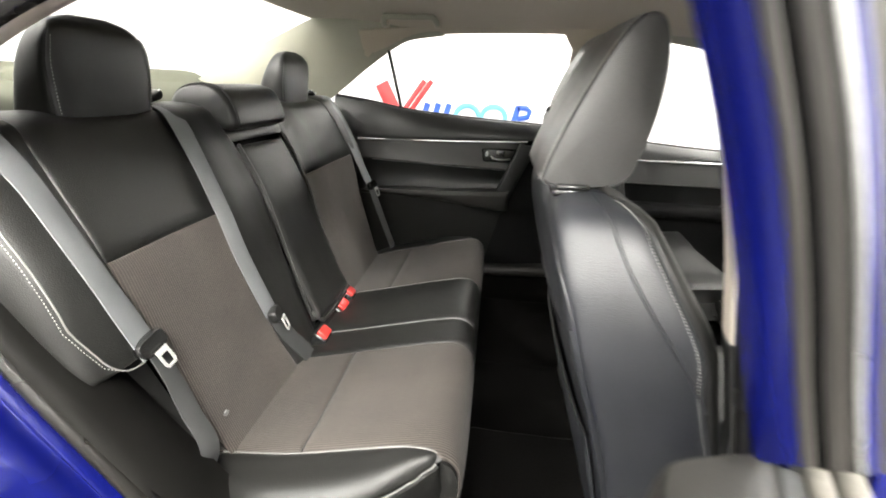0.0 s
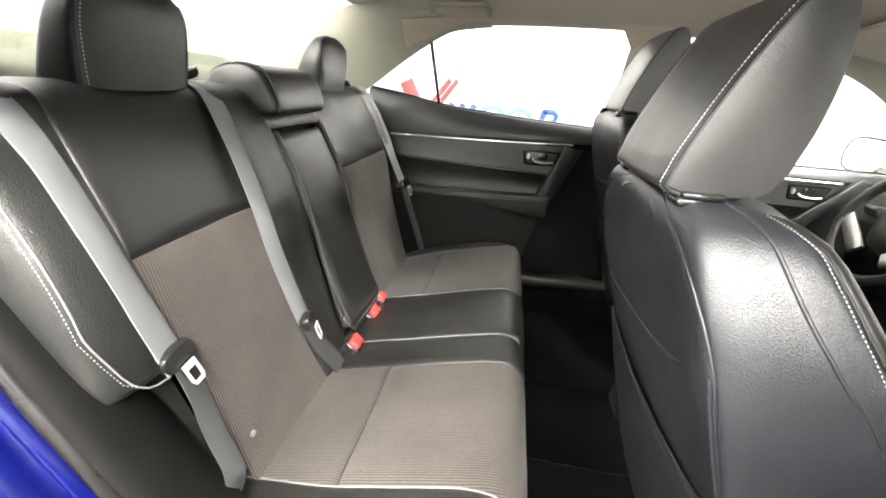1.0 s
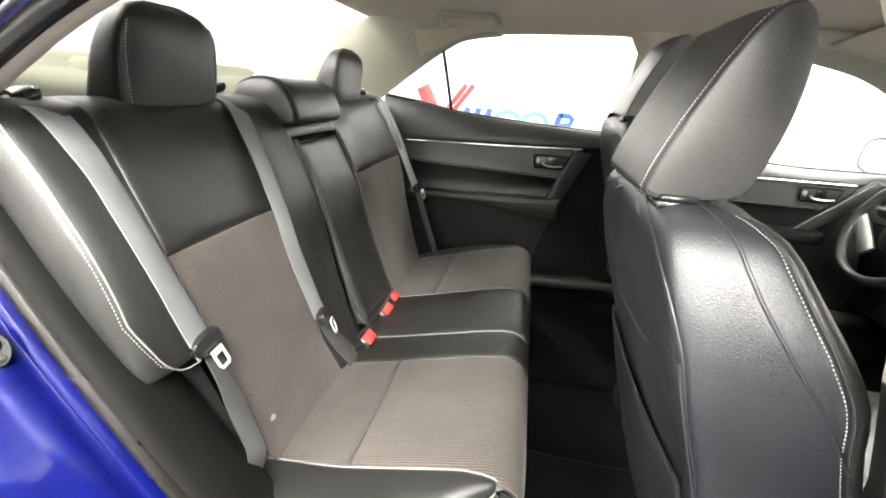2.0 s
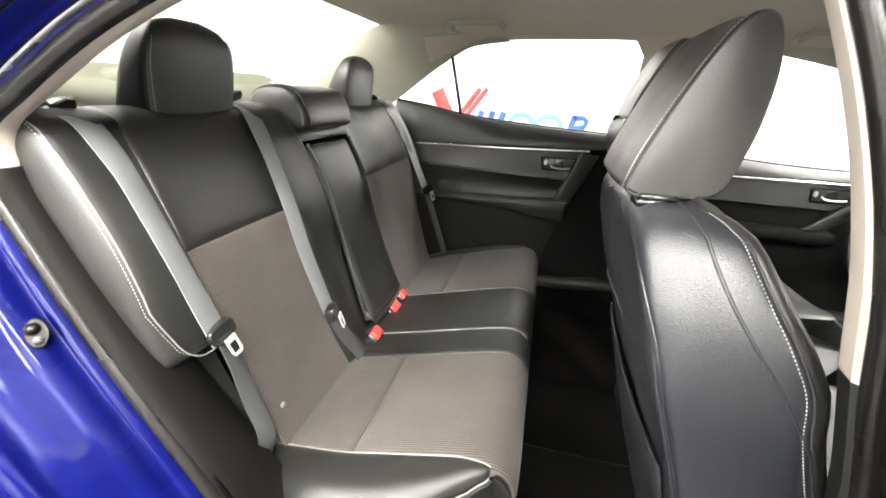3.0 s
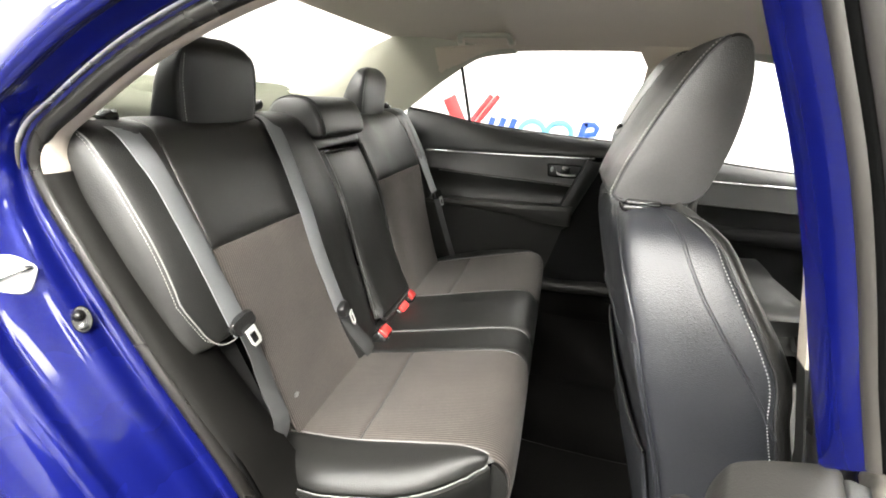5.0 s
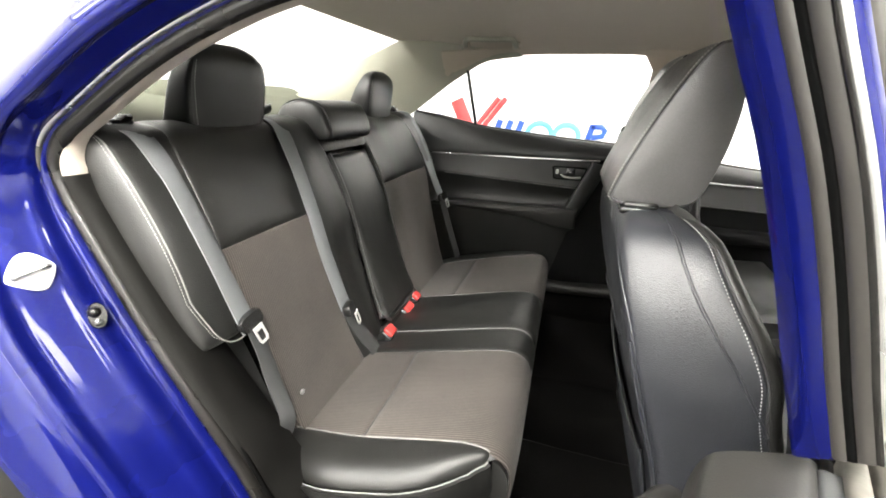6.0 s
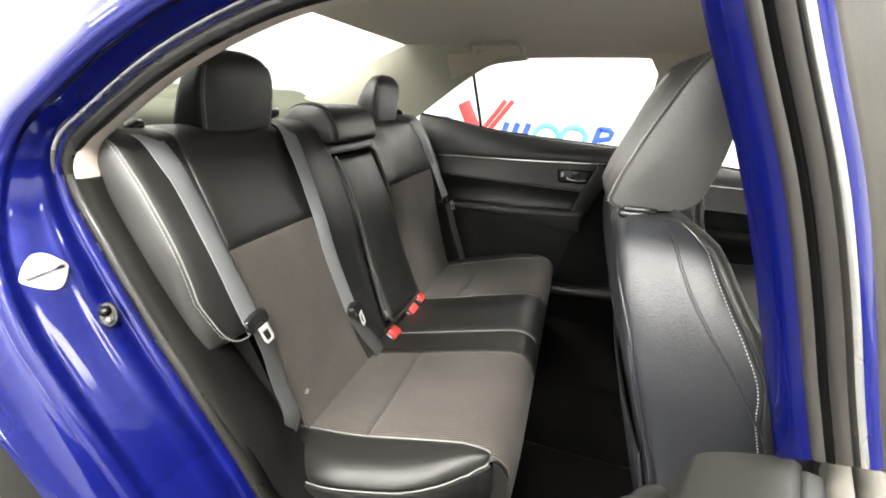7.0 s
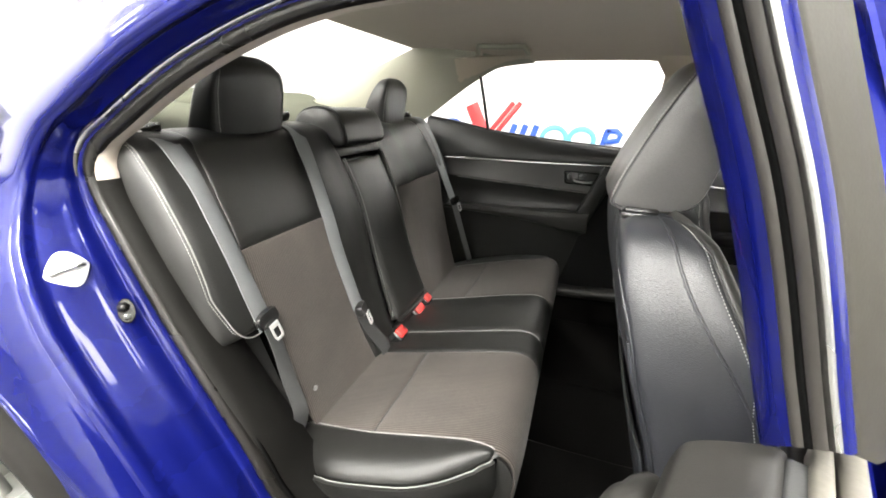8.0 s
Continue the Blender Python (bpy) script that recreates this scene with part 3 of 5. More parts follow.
# front door and pillar skin on the near side
skin_y = prof([0.25, 0.5, 0.8, 0.93, 1.0, 1.1, 1.2, 1.3], [-0.85, -0.878, -0.874, -0.86, -0.835, -0.79, -0.73, -0.66])
front_door = thing("front_right_door", "closed blue front door", "car door", (0.43, -0.84, 0.3))
sheet("outer_skin", lambda u, v: Vector((lerp(0.468, 1.6, u), skin_y(lerp(0.28, 0.94, v)), lerp(0.28, 0.94, v))), paint, front_door, "glossy blue door skin", 30, 24, 0.004)
bx = prof([0.3, 0.9, 1.0, 1.1, 1.2, 1.3], [0.468, 0.460, 0.450, 0.438, 0.415, 0.39])
sheet("window_frame", lambda u, v: Vector((bx(lerp(0.94, 1.29, v)) + 0.09 * u, skin_y(lerp(0.94, 1.29, v)) + 0.004, lerp(0.94, 1.29, v))), paint, front_door, "blue painted window frame", 6, 14, 0.004)
pane = sheet("window_pane", lambda u, v: Vector((bx(lerp(0.94, 1.29, v)) + lerp(0.09, 0.9 - 0.5 * v, u), skin_y(lerp(0.94, 1.29, v)) + 0.012, lerp(0.94, 1.29, v))), glass, front_door, "", 8, 14, 0.004)
pane.visible_shadow = False

# near centre pillar: trim pale above, dark below, with its seal and painted flank
bp = prof([0.3, 0.60, 0.754, 0.81, 0.884, 0.932, 1.007, 1.06, 1.138, 1.29], [0.52, 0.515, 0.508, 0.496, 0.476, 0.465, 0.449, 0.438, 0.416, 0.368])
PSEC = [(0.012, -0.700), (0.0, -0.690), (0.004, -0.665), (0.02, -0.645), (0.05, -0.635), (0.12, -0.635), (0.14, -0.70)]
for name, z0, z1, mat, lab in (("pillar_trim", 0.886, 1.29, cream, "cream plastic centre pillar trim"), ("pillar_trim_lower", 0.32, 0.886, vinyl, "dark plastic lower pillar trim")):
    zs = np.linspace(z0, z1, 16)
    lean = prof([0.3, 0.95, 1.1, 1.3], [0.0, 0.0, 0.03, 0.105])
    slab(name, [[Vector((bp(z) + dx, y + lean(z), z)) for dx, y in PSEC] for z in zs], mat, car, lab, 0.004)
bpath = [Vector((bp(z) + 0.002, -0.722 + prof([0.3, 0.95, 1.1, 1.3], [0.0, 0.0, 0.03, 0.105])(z), z)) for z in np.linspace(0.38, 1.28, 40)]
sweep("door_seal", bpath, ring(0.013, 10), rubber, car, "black rubber bulb seal", up=(0, 1, 0))
sweep("seal_lip", [p + Vector((0.006, -0.018, 0)) for p in bpath], bar_shape(0.012, 0.024), rubber, car, "black rubber seal lip", up=(0, 1, 0))
slab("pillar_flank", [[Vector((bp(z) + dx, y + prof([0.3, 0.95, 1.1, 1.3], [0.0, 0.0, 0.03, 0.105])(z), z)) for dx, y in ((0.02, -0.735), (0.03, -0.75), (0.03, -0.765), (0.035, -0.79), (0.03, -0.81))] for z in np.linspace(0.34, 1.28, 24)], paint, car, "blue painted pillar flank", 0.004)

# striker plate and rubber stop on the jamb
striker = thing("door_striker", "bare steel door striker plate with loop", "door striker", (-0.45, -0.775, 0.87))
outline = cr([(-0.010, 0.040), (0.012, 0.036), (0.038, 0.012), (0.040, -0.004), (0.026, -0.036), (0.006, -0.042), (-0.034, -0.022), (-0.040, -0.006), (-0.026, 0.026)], 36, True)
outline = [p * 0.66 for p in outline]
SC, SN = Vector((-0.458, -0.775, 0.871)), Vector((0.79, -0.46, 0.40)).normalized()
SX = Vector((0.58, 0.80, 0.0)).normalized()
SZ = SX.cross(SN).normalized() * -1
SZ = SZ if SZ.z > 0 else -SZ
loft("plate", [[SC + SX * p.x * k + SZ * p.y * k + SN * h for p in outline] for k, h in ((1, -0.006), (1, 0.003), (0.94, 0.0045), (0.5, 0.0045))], white_steel, striker, "white painted plate")
tube("loop", cr([SC + SX * -0.017 - SZ * 0.007 + SN * 0.002, SC + SX * -0.013 + SN * 0.010 - SZ * 0.005, SC + SX * 0.016 + SN * 0.011 + SZ * 0.003, SC + SX * 0.021 + SN * 0.002 + SZ * 0.004], 16), 0.004, steel, striker, "worn steel loop")
for s in (-1, 1):
    q = SC + SZ * 0.018 * s + SX * 0.003 * s + SN * 0.004
    loft("screw", [[q + (SX * math.cos(a) + SZ * math.sin(a)) * r + SN * h for a in np.linspace(0, 6.283, 12, endpoint=False)] for r, h in ((0.004, 0), (0.004, 0.0015), (0.002, 0.002))], steel, striker)
stop = thing("door_stop", "black rubber door bumper on the jamb", "rubber stop", (-0.40, -0.74, 0.79))
QC = Vector((-0.402, -0.742, 0.797))
loft("base", [[QC + SX * 0.012 * math.cos(a) * k + SZ * 0.020 * math.sin(a) * k + SN * h for a in np.linspace(0, 6.283, 20, endpoint=False)] for k, h in ((1, -0.01), (1, 0.006), (0.9, 0.009))], rubber, stop)
loft("bumper", [[QC + SZ * 0.006 - SX * 0.003 + (SX * math.cos(a) + SZ * math.sin(a)) * r + SN * h for a in np.linspace(0, 6.283, 16, endpoint=False)] for r, h in ((0.009, 0.006), (0.008, 0.011), (0.0045, 0.019), (0.002, 0.0205))], rubber, stop)
loft("screw", [[QC - SZ * 0.010 + (SX * math.cos(a) + SZ * math.sin(a)) * r + SN * h for a in np.linspace(0, 6.283, 12, endpoint=False)] for r, h in ((0.006, 0.008), (0.006, 0.011), (0.003, 0.012))], black_gloss, stop)

# rear wheel
WC = Vector((-0.735, -0.77, 0.335))
prof_t = [(0.276, -0.085), (0.288, -0.096), (0.312, -0.099), (0.325, -0.092), (0.331, -0.080), (0.334, -0.052), (0.329, -0.050), (0.329, -0.044), (0.335, -0.042), (0.335, -0.006), (0.329, -0.004), (0.329, 0.004), (0.335, 0.006), (0.335, 0.042), (0.331, 0.08), (0.312, 0.098), (0.29, 0.10), (0.276, 0.085)]
wheel = slab("wheel", [[WC + Vector((r * math.cos(a), y, r * math.sin(a))) for r, y in prof_t] for a in np.linspace(0, 2 * math.pi, 61)], tyre_mat, car, "dusty tyre on a pale alloy wheel", 0.01)
slab("rim", [[WC + Vector((r * math.cos(a), y, r * math.sin(a))) for r, y in ((0.288, -0.092), (0.285, -0.101), (0.278, -0.101), (0.268, -0.080), (0.262, 0.08))] for a in np.linspace(0, 2 * math.pi, 61)], satin, wheel, "", 0.006)
for k in range(10):
    a = 2 * math.pi * k / 10
    d, e = Vector((math.cos(a), 0, math.sin(a))), Vector((-math.sin(a), 0, math.cos(a)))
    sweep("spoke", [WC + d * 0.03 + Vector((0, -0.06, 0)), WC + d * 0.12 + Vector((0, -0.078, 0)), WC + d * 0.272 + e * 0.01 + Vector((0, -0.086, 0))], bar_shape(0.022, 0.026, 0.008), satin, wheel, up=(0, 1, 0))
loft("hub", [[WC + Vector((r * math.cos(a), y, r * math.sin(a))) for a in np.linspace(0, 6.283, 24, endpoint=False)] for r, y in ((0.06, 0.0), (0.055, -0.07), (0.03, -0.085))], satin, wheel)

# plain panels that close the car's body ahead, behind and on the far side
def body_panel(name, fn, lab, nu=14, nv=10):
    return sheet(name, fn, paint, car, lab, nu, nv, 0.004)


body_panel("bonnet", lambda u, v: Vector((lerp(1.98, 2.86, u), lerp(-0.76, 0.76, v), 0.925 - 0.16 * u**1.6 - 0.07 * abs(2 * v - 1) ** 3)), "blue painted bonnet")
body_panel("front_bumper", lambda u, v: Vector((2.86 + 0.07 * math.sin(math.pi * u) - 0.22 * abs(2 * v - 1) ** 4, lerp(-0.84, 0.84, v), lerp(0.24, 0.765 - 0.05 * abs(2 * v - 1) ** 3, u))), "blue painted front bumper")
body_panel("boot_lid", lambda u, v: Vector((lerp(-1.10, -1.66, u), lerp(-0.70, 0.70, v), 1.135 - 0.055 * u - 0.05 * abs(2 * v - 1) ** 4)), "blue painted boot lid")
body_panel("rear_bumper", lambda u, v: Vector((-1.66 - 0.09 * math.sin(math.pi * u) + 0.20 * abs(2 * v - 1) ** 4, lerp(-0.84, 0.84, v), lerp(0.28, 1.08 - 0.05 * abs(2 * v - 1) ** 4, u))), "blue painted tail panel")
body_panel("far_flank", lambda u, v: Vector((lerp(-1.56, 2.72, u), 0.80 + 0.075 * math.sin(math.pi * min(1.0, 0.25 + 0.6 * v)), lerp(0.26, lerp(1.04, 0.80, u), v))), "blue painted far flank", 40, 12)
body_panel("front_wing", lambda u, v: Vector((lerp(1.605, 2.74, u), -0.80 - 0.075 * math.sin(math.pi * min(1.0, 0.25 + 0.6 * v)), lerp(0.70 if 0.25 < u < 0.88 else 0.28, lerp(0.93, 0.78, u), v))), "blue painted front wing", 24, 10)
body_panel("rear_corner", lambda u, v: Vector((lerp(-1.16, -1.60, u), lerp(-0.876, -0.74, v**3) + 0.05 * u, lerp(0.34, 1.06, v))), "blue painted rear corner")

# ---- rear bench ----
bench = thing("rear_bench", "black leather rear bench with grey corded cloth inserts", "car seat", (-0.1, 0, 0.25))
BACK = cr([(-0.212, 0.400), (-0.238, 0.470), (-0.262, 0.540), (-0.298, 0.670), (-0.342, 0.845), (-0.388, 0.950), (-0.424, 1.012), (-0.450, 1.042), (-0.50, 1.052), (-0.56, 1.05)], 200)
back_z = [p.y for p in BACK]


def back_at(z):
    """The place on the backrest's middle line at a height."""
    i = next((k for k, h in enumerate(back_z) if h >= z), 170)
    return i / (len(BACK) - 1)


swell = prof([0.0, 0.10, 0.135, 0.16, 0.22, 0.36, 0.48, 0.555, 0.60, 0.635, 0.658, 0.668, 0.675], [0.012, 0.010, 0.004, 0.0, 0.004, -0.004, 0.0, 0.004, 0.012, 0.009, 0.0, -0.04, -0.085])


def back(y, t):
    k = min(max(t, 0), 1) * (len(BACK) - 1)
    i = min(int(k), len(BACK) - 2)
    p, q = BACK[i], BACK[i + 1]
    c, n = p.lerp(q, k - i), (q - p).normalized()
    out = swell(abs(y)) * (1.0 if t < 0.8 else max(0.0, 1 - (t - 0.8) * 4))
    return Vector((c.x + n.y * out, y, c.y - n.x * out * 0.5))


T0, TS, TA = 0.0, back_at(0.845), back_at(0.70)
for side in (-1, 1):
    s = side

    def strip(y0, y1, t0, t1, s=s):
        """A field of the backrest: its edges at y0(t) and y1(t), between two heights."""
        return lambda u, v: back(s * lerp(y0(lerp(t0, t1, v)), y1(lerp(t0, t1, v)), u), lerp(t0, t1, v))

    outer = prof([0, TA, TS, 0.9], [0.515, 0.548, 0.562, 0.53])
    edge_in = prof([0, 1], [0.120, 0.120])
    cloth_in = prof([0, TS, 0.85, 1], [0.238, 0.272, 0.255, 0.22]) if s < 0 else edge_in
    cushion("upper_panel", strip(outer, cloth_in, TS, 0.98), leather_soft, bench, "smooth black leather upper panel", 30, 30, 0.007, 0.03, 0.02, -s)
    cushion("cloth_panel", strip(outer, cloth_in, T0, TS), cloth, bench, "grey corded cloth backrest panel", 30, 40, 0.006, 0.03, 0.02, -s)
    if s < 0:
        cushion("inner_panel", strip(cloth_in, edge_in, T0, 0.98), leather_soft, bench, "black leather panel beside the armrest", 16, 60, 0.011, 0.04, 0.02, -s)
    # side bolster
    cushion("side_bolster", strip(prof([0, 1], [0.675, 0.675]), outer, TA, 0.96), leather_soft, bench, "padded black leather side bolster", 26, 36, 0.008, 0.04, 0.03, -s)
    pip = [back(s * 0.656, t) + Vector((0.010, s * 0.003, 0.002)) for t in np.linspace(0.90, TA + 0.05, 34)]
    pip += [back(s * y, t) + Vector((0.012, 0, 0)) for y, t in ((0.650, TA + 0.03), (0.640, TA + 0.012), (0.62, TA), (0.59, TA - 0.002), (0.565, TA + 0.004))]
    tube("piping", cr(pip, 90), 0.0013, piping_mat, bench, "pale grey piping")
    stitches("stitching", [p + Vector((-0.003, s * 0.006, 0.002)) for p in pip[:37]], thread, bench, "", 0.0052, 0.0038, 0.0007, up=(1, 0, 0))
    sheet("side_cover", lambda u, v, s=s: Vector((lerp(-0.20, -0.50, v) - 0.03 * u, s * lerp(0.53, 0.685, u), lerp(0.30, 1.0, v) - 0.02 * u)), vinyl, bench, "dark side cover", 8, 16, 0.01, s)

# folded centre armrest
def arm(u, v):
    p = back(lerp(-0.112, 0.112, u), lerp(back_at(0.497), back_at(0.953), v))
    return p + Vector((lerp(0.024, -0.010, min(1.0, v * 1.25)), 0, 0.004))


cushion("armrest", arm, leather_soft, bench, "black leather folded centre armrest", 24, 40, 0.010, 0.022, 0.03, 1)
sheet("armrest_well", lambda u, v: back(lerp(-0.15, 0.15, u), v * 0.95) - Vector((0.03, 0, 0)), black_gloss, bench, "", 6, 30, 0.01)
sweep("armrest_lip", cr([arm(u, 0.0) + Vector((0.004, 0, -0.004 - 0.006 * math.sin(math.pi * u))) for u in np.linspace(0.02, 0.98, 12)], 30), bar_shape(0.016, 0.012, 0.004), leather_soft, bench, "rounded lower lip of the armrest", up=(0, 0, 1))
for s in (-1, 1):
    rim = [back(s * 0.117, t) + Vector((0.009, 0, 0.003)) for t in np.linspace(back_at(0.50), back_at(0.965), 30)]
    tube("armrest_seam", rim, 0.0030, leather_soft, bench, "black leather welt beside the armrest")
    tube("armrest_piping", [p + Vector((0.0015, -s * 0.0042, 0)) for p in rim], 0.0011, leather_edge, bench, "grey piping")
cushion("centre_base", lambda u, v: back(lerp(-0.14, 0.14, u), lerp(0, back_at(0.475), v)) + Vector((0.006, 0, 0)), leather_soft, bench, "", 14, 10, 0.008, 0.02, 0.02, 1)
cushion("centre_top", lambda u, v: back(lerp(-0.14, 0.14, u), lerp(back_at(0.972), 0.97, v)), leather_soft, bench, "", 14, 12, 0.006, 0.02, 0.02, 1)
block("pull_strap", (-0.395, 0.045, 0.957), (0.02, 0.07, 0.012), black_gloss, bench, "black pull strap", 0.004)


# seat cushion
SEAT = cr([(-0.30, 0.425), (-0.264, 0.434), (-0.18, 0.455), (-0.09, 0.477), (0.02, 0.505), (0.11, 0.527), (0.165, 0.536), (0.198, 0.525), (0.213, 0.495), (0.212, 0.45), (0.205, 0.38), (0.195, 0.30), (0.185, 0.24)], 200)
seat_x = [p.x for p in SEAT]
half = prof([-0.30, -0.245, -0.205, -0.168, -0.10, 0.01, 0.07, 0.14, 0.175], [0.525, 0.562, 0.602, 0.622, 0.632, 0.628, 0.613, 0.570, 0.548])
field = prof([-0.30, -0.26, -0.07, 0.107, 0.15, 0.182], [0.510, 0.513, 0.531, 0.531, 0.538, 0.547])


def top_at(x):
    return next(k for k, h in enumerate(seat_x) if h >= x) / (len(SEAT) - 1)


def seat(y, t, sink=0.0):
    k = min(max(t, 0), 1) * (len(SEAT) - 1)
    i = min(int(k), len(SEAT) - 2)
    c = SEAT[i].lerp(SEAT[i + 1], k - i)
    hump = 0.010 * math.exp(-((y / 0.13) ** 4)) - 0.006 * math.exp(-(((abs(y) - 0.37) / 0.13) ** 2))
    back_off = 0.10 * max(0.0, abs(y) - 0.44) ** 1.6 if c.x > 0.17 else 0.0
    return Vector((c.x - back_off, y, c.y + hump - sink))


TM, TF, TE = top_at(-0.085), top_at(0.182), 0.80
for s in (-1, 1):
    fin = 0.212 if s < 0 else 0.146

    def across(t0, t1, s=s, fin=fin):
        def fn(u, v):
            t = lerp(t0, t1, v)
            x = SEAT[min(int(t * (len(SEAT) - 1)), len(SEAT) - 1)].x
            return seat(s * lerp(field(x) if t < TF else 0.550, fin, u), t)
        return fn

    cushion("cloth_rear", across(0.0, TM), cloth, bench, "grey corded cloth cushion field", 30, 20, 0.006, 0.025, 0.02, s)
    tube("split_seam", [across(TM, TE)(u, 0.0) + Vector((0, 0, 0.0015)) for u in np.linspace(0, 1, 24)], 0.0022, thread_dark, bench, "dark seam across the cushion")
    cushion("cloth_front", across(TM, TE), cloth, bench, "grey corded cloth cushion field", 30, 40, 0.007, 0.025, 0.02, s)

    def wing(u, v, s=s):
        x = lerp(-0.262, 0.173, v)
        y0, y1 = field(x), half(x)
        y = lerp(y0, y1, u)
        d = max(0.0, u - 0.55) / 0.45
        p = seat(s * y, top_at(x))
        return p - Vector((0, 0, 0.028 * d**2.2 * min(1.0, (0.20 - x) / 0.06)))

    cushion("outer_field", wing, leather_soft, bench, "smooth black leather cushion edge", 18, 36, 0.006, 0.02, 0.02, -s)
    rimline = [wing(1.0, v) + Vector((0, s * 0.007, 0.004)) for v in np.linspace(0.0, 1.0, 50)]
    tube("piping", rimline, 0.0014, piping_mat, bench, "pale grey piping")
    stitches("stitching", [p + Vector((0.003 * (p.x > 0.05), s * 0.0055, -0.0085)) for p in rimline], thread, bench, "", 0.0052, 0.0040, 0.0009)
    drop = [[p + Vector((0.006 * k * (1 if p.x > 0 else 0), -s * 0.012 * k * k, -0.07 * k)) for k in (0, 0.15, 0.6, 1.2, 2.2, 3.0)] for p in rimline]
    flank = [[seat(s * 0.545, t) + Vector((-0.002, 0, -0.008 - 0.07 * k)) for k in (0, 0.5, 1.2, 2.2, 3.0)] for t in np.linspace(TF, TE, 14)]
    slab("cushion_end", flank, leather_soft, bench, "black leather cushion end", 0.006)
    tube("field_seam", [wing(0.0, v) + Vector((0, 0, 0.0035)) for v in np.linspace(0.02, 1.0, 50)], 0.0014, leather_edge, bench, "pale seam between cloth and leather")
    slab("cushion_skirt", drop, leather_soft, bench, "black leather cushion side", 0.008)

for y0, y1 in ((-0.212, -0.112), (-0.112, 0.146)):
    cushion("centre_field", lambda u, v, y0=y0, y1=y1: seat(lerp(y0, y1, u), lerp(0.0, TE, v)), leather_soft, bench, "smooth black leather centre field", 20, 50, 0.007, 0.022, 0.02, -1)
for y in (-0.112, 0.146):
    tube("centre_piping", [seat(y, t) + Vector((0, 0, 0.0045)) for t in np.linspace(0.12, TE - 0.02, 60)], 0.0012, leather_edge, bench, "thin grey piping")
sheet("front_skirt", lambda u, v: seat(lerp(-0.56, 0.56, u), lerp(TE - 0.01, 1.0, v)) - Vector((0.004, 0, 0)), leather_soft, bench, "black leather front skirt", 30, 10, 0.01, -1)
loft("press_button", [[Vector((-0.245, -0.494, 0.518)) + Vector((h, r * math.cos(a), r * math.sin(a))) for a in np.linspace(0, 6.283, 14, endpoint=False)] for r, h in ((0.006, 0), (0.006, 0.003), (0.003, 0.005))], leather_edge, bench, "small grey button")


# rear head restraints
def superring(cx, cy, z, a, b, n=40, p=4.0, taper=0.0):
    out = []
    for k in range(n):
        w = 2 * math.pi * k / n
        c, s = math.cos(w), math.sin(w)
        fx_ = math.copysign(abs(c) ** (2 / p), c)
        out.append(Vector((cx + a * fx_, cy + b * math.copysign(abs(s) ** (2 / p), s) * (1 - taper * (0.5 - 0.5 * fx_)), z)))
    return out


hr_wide = prof([0, 0.06, 0.3, 0.55, 0.75, 0.88, 0.95, 1.0], [0.096, 0.101, 0.106, 0.107, 0.101, 0.088, 0.070, 0.036])
hr_deep = prof([0, 0.06, 0.3, 0.55, 0.75, 0.88, 0.95, 1.0], [0.056, 0.056, 0.049, 0.041, 0.033, 0.024, 0.017, 0.007])
hr_front = prof([0, 0.5, 0.75, 0.9, 1.0], [-0.451, -0.443, -0.439, -0.444, -0.456])


def rear_headrest(cy):
    hr = thing("rear_headrest", "black leather rear head restraint with white stitching", "headrest", (-0.5, cy, 1.05), "outer rear head restraints")
    pw = 5.5
    rows = []
    for h in (0.0, 0.02, 0.06, 0.14, 0.24, 0.36, 0.48, 0.58, 0.67, 0.75, 0.82, 0.88, 0.93, 0.965, 0.988, 1.0):
        rows.append(superring(hr_front(h) - hr_deep(h), cy, 1.030 + 0.173 * h, hr_deep(h), hr_wide(h), 56, pw, taper=0.10))
    loft("pad", rows, leather_soft, hr)
    for s in (-1, 1):
        def on_edge(h, f):
            """On the front edge of the pad; f: how far out towards the corner."""
            c = math.sqrt(max(0.0, 1 - abs(f) ** pw)) ** (2 / pw)
            return Vector((hr_front(h) - hr_deep(h) * (1 - c) + 0.0006, cy + s * hr_wide(h) * f, 1.030 + 0.173 * h))
        hs = np.linspace(0.03, 0.80, 30)
        stitches("stitching", [on_edge(h, 0.895) for h in hs], thread, hr, "white double stitching", 0.0052, 0.0038, 0.0009, up=(1, 0, 0))
        tube("seam", [on_edge(h, 0.945) for h in np.linspace(0.02, 0.86, 30)], 0.0013, thread_dark, hr)
        tube("post", [Vector((-0.50, cy + s * 0.05, 1.0)), Vector((-0.50, cy + s * 0.05, 1.04))], 0.006, chrome, hr)
    return hr


rear_headrest(-0.365)
rear_headrest(0.372)

mid = thing("centre_headrest", "low black leather centre head restraint, pushed down", "headrest", (-0.47, 0, 1.03))
side_line = cr([(-0.372, 1.010), (-0.380, 1.055), (-0.405, 1.092), (-0.45, 1.103), (-0.50, 1.094), (-0.53, 1.068), (-0.525, 1.050), (-0.46, 1.045), (-0.425, 1.02), (-0.40, 1.000)], 44, True)
rows = []
for h, k in ((-0.128, 0.80), (-0.124, 0.93), (-0.112, 0.985), (-0.08, 1.0), (0, 1.0), (0.08, 1.0), (0.112, 0.985), (0.124, 0.93), (0.128, 0.80)):
    c = Vector((-0.45, 1.06))
    rows.append([Vector((c.x + (p.x - c.x) * k, h, c.y + (p.y - c.y) * k)) for p in side_line])
loft("pad", rows, leather_soft, mid)
tube("seam", [Vector((p.x, -0.113, p.y)) + Vector((0.001, 0, 0.001)) for p in side_line[:22]], 0.0022, thread_dark, mid)
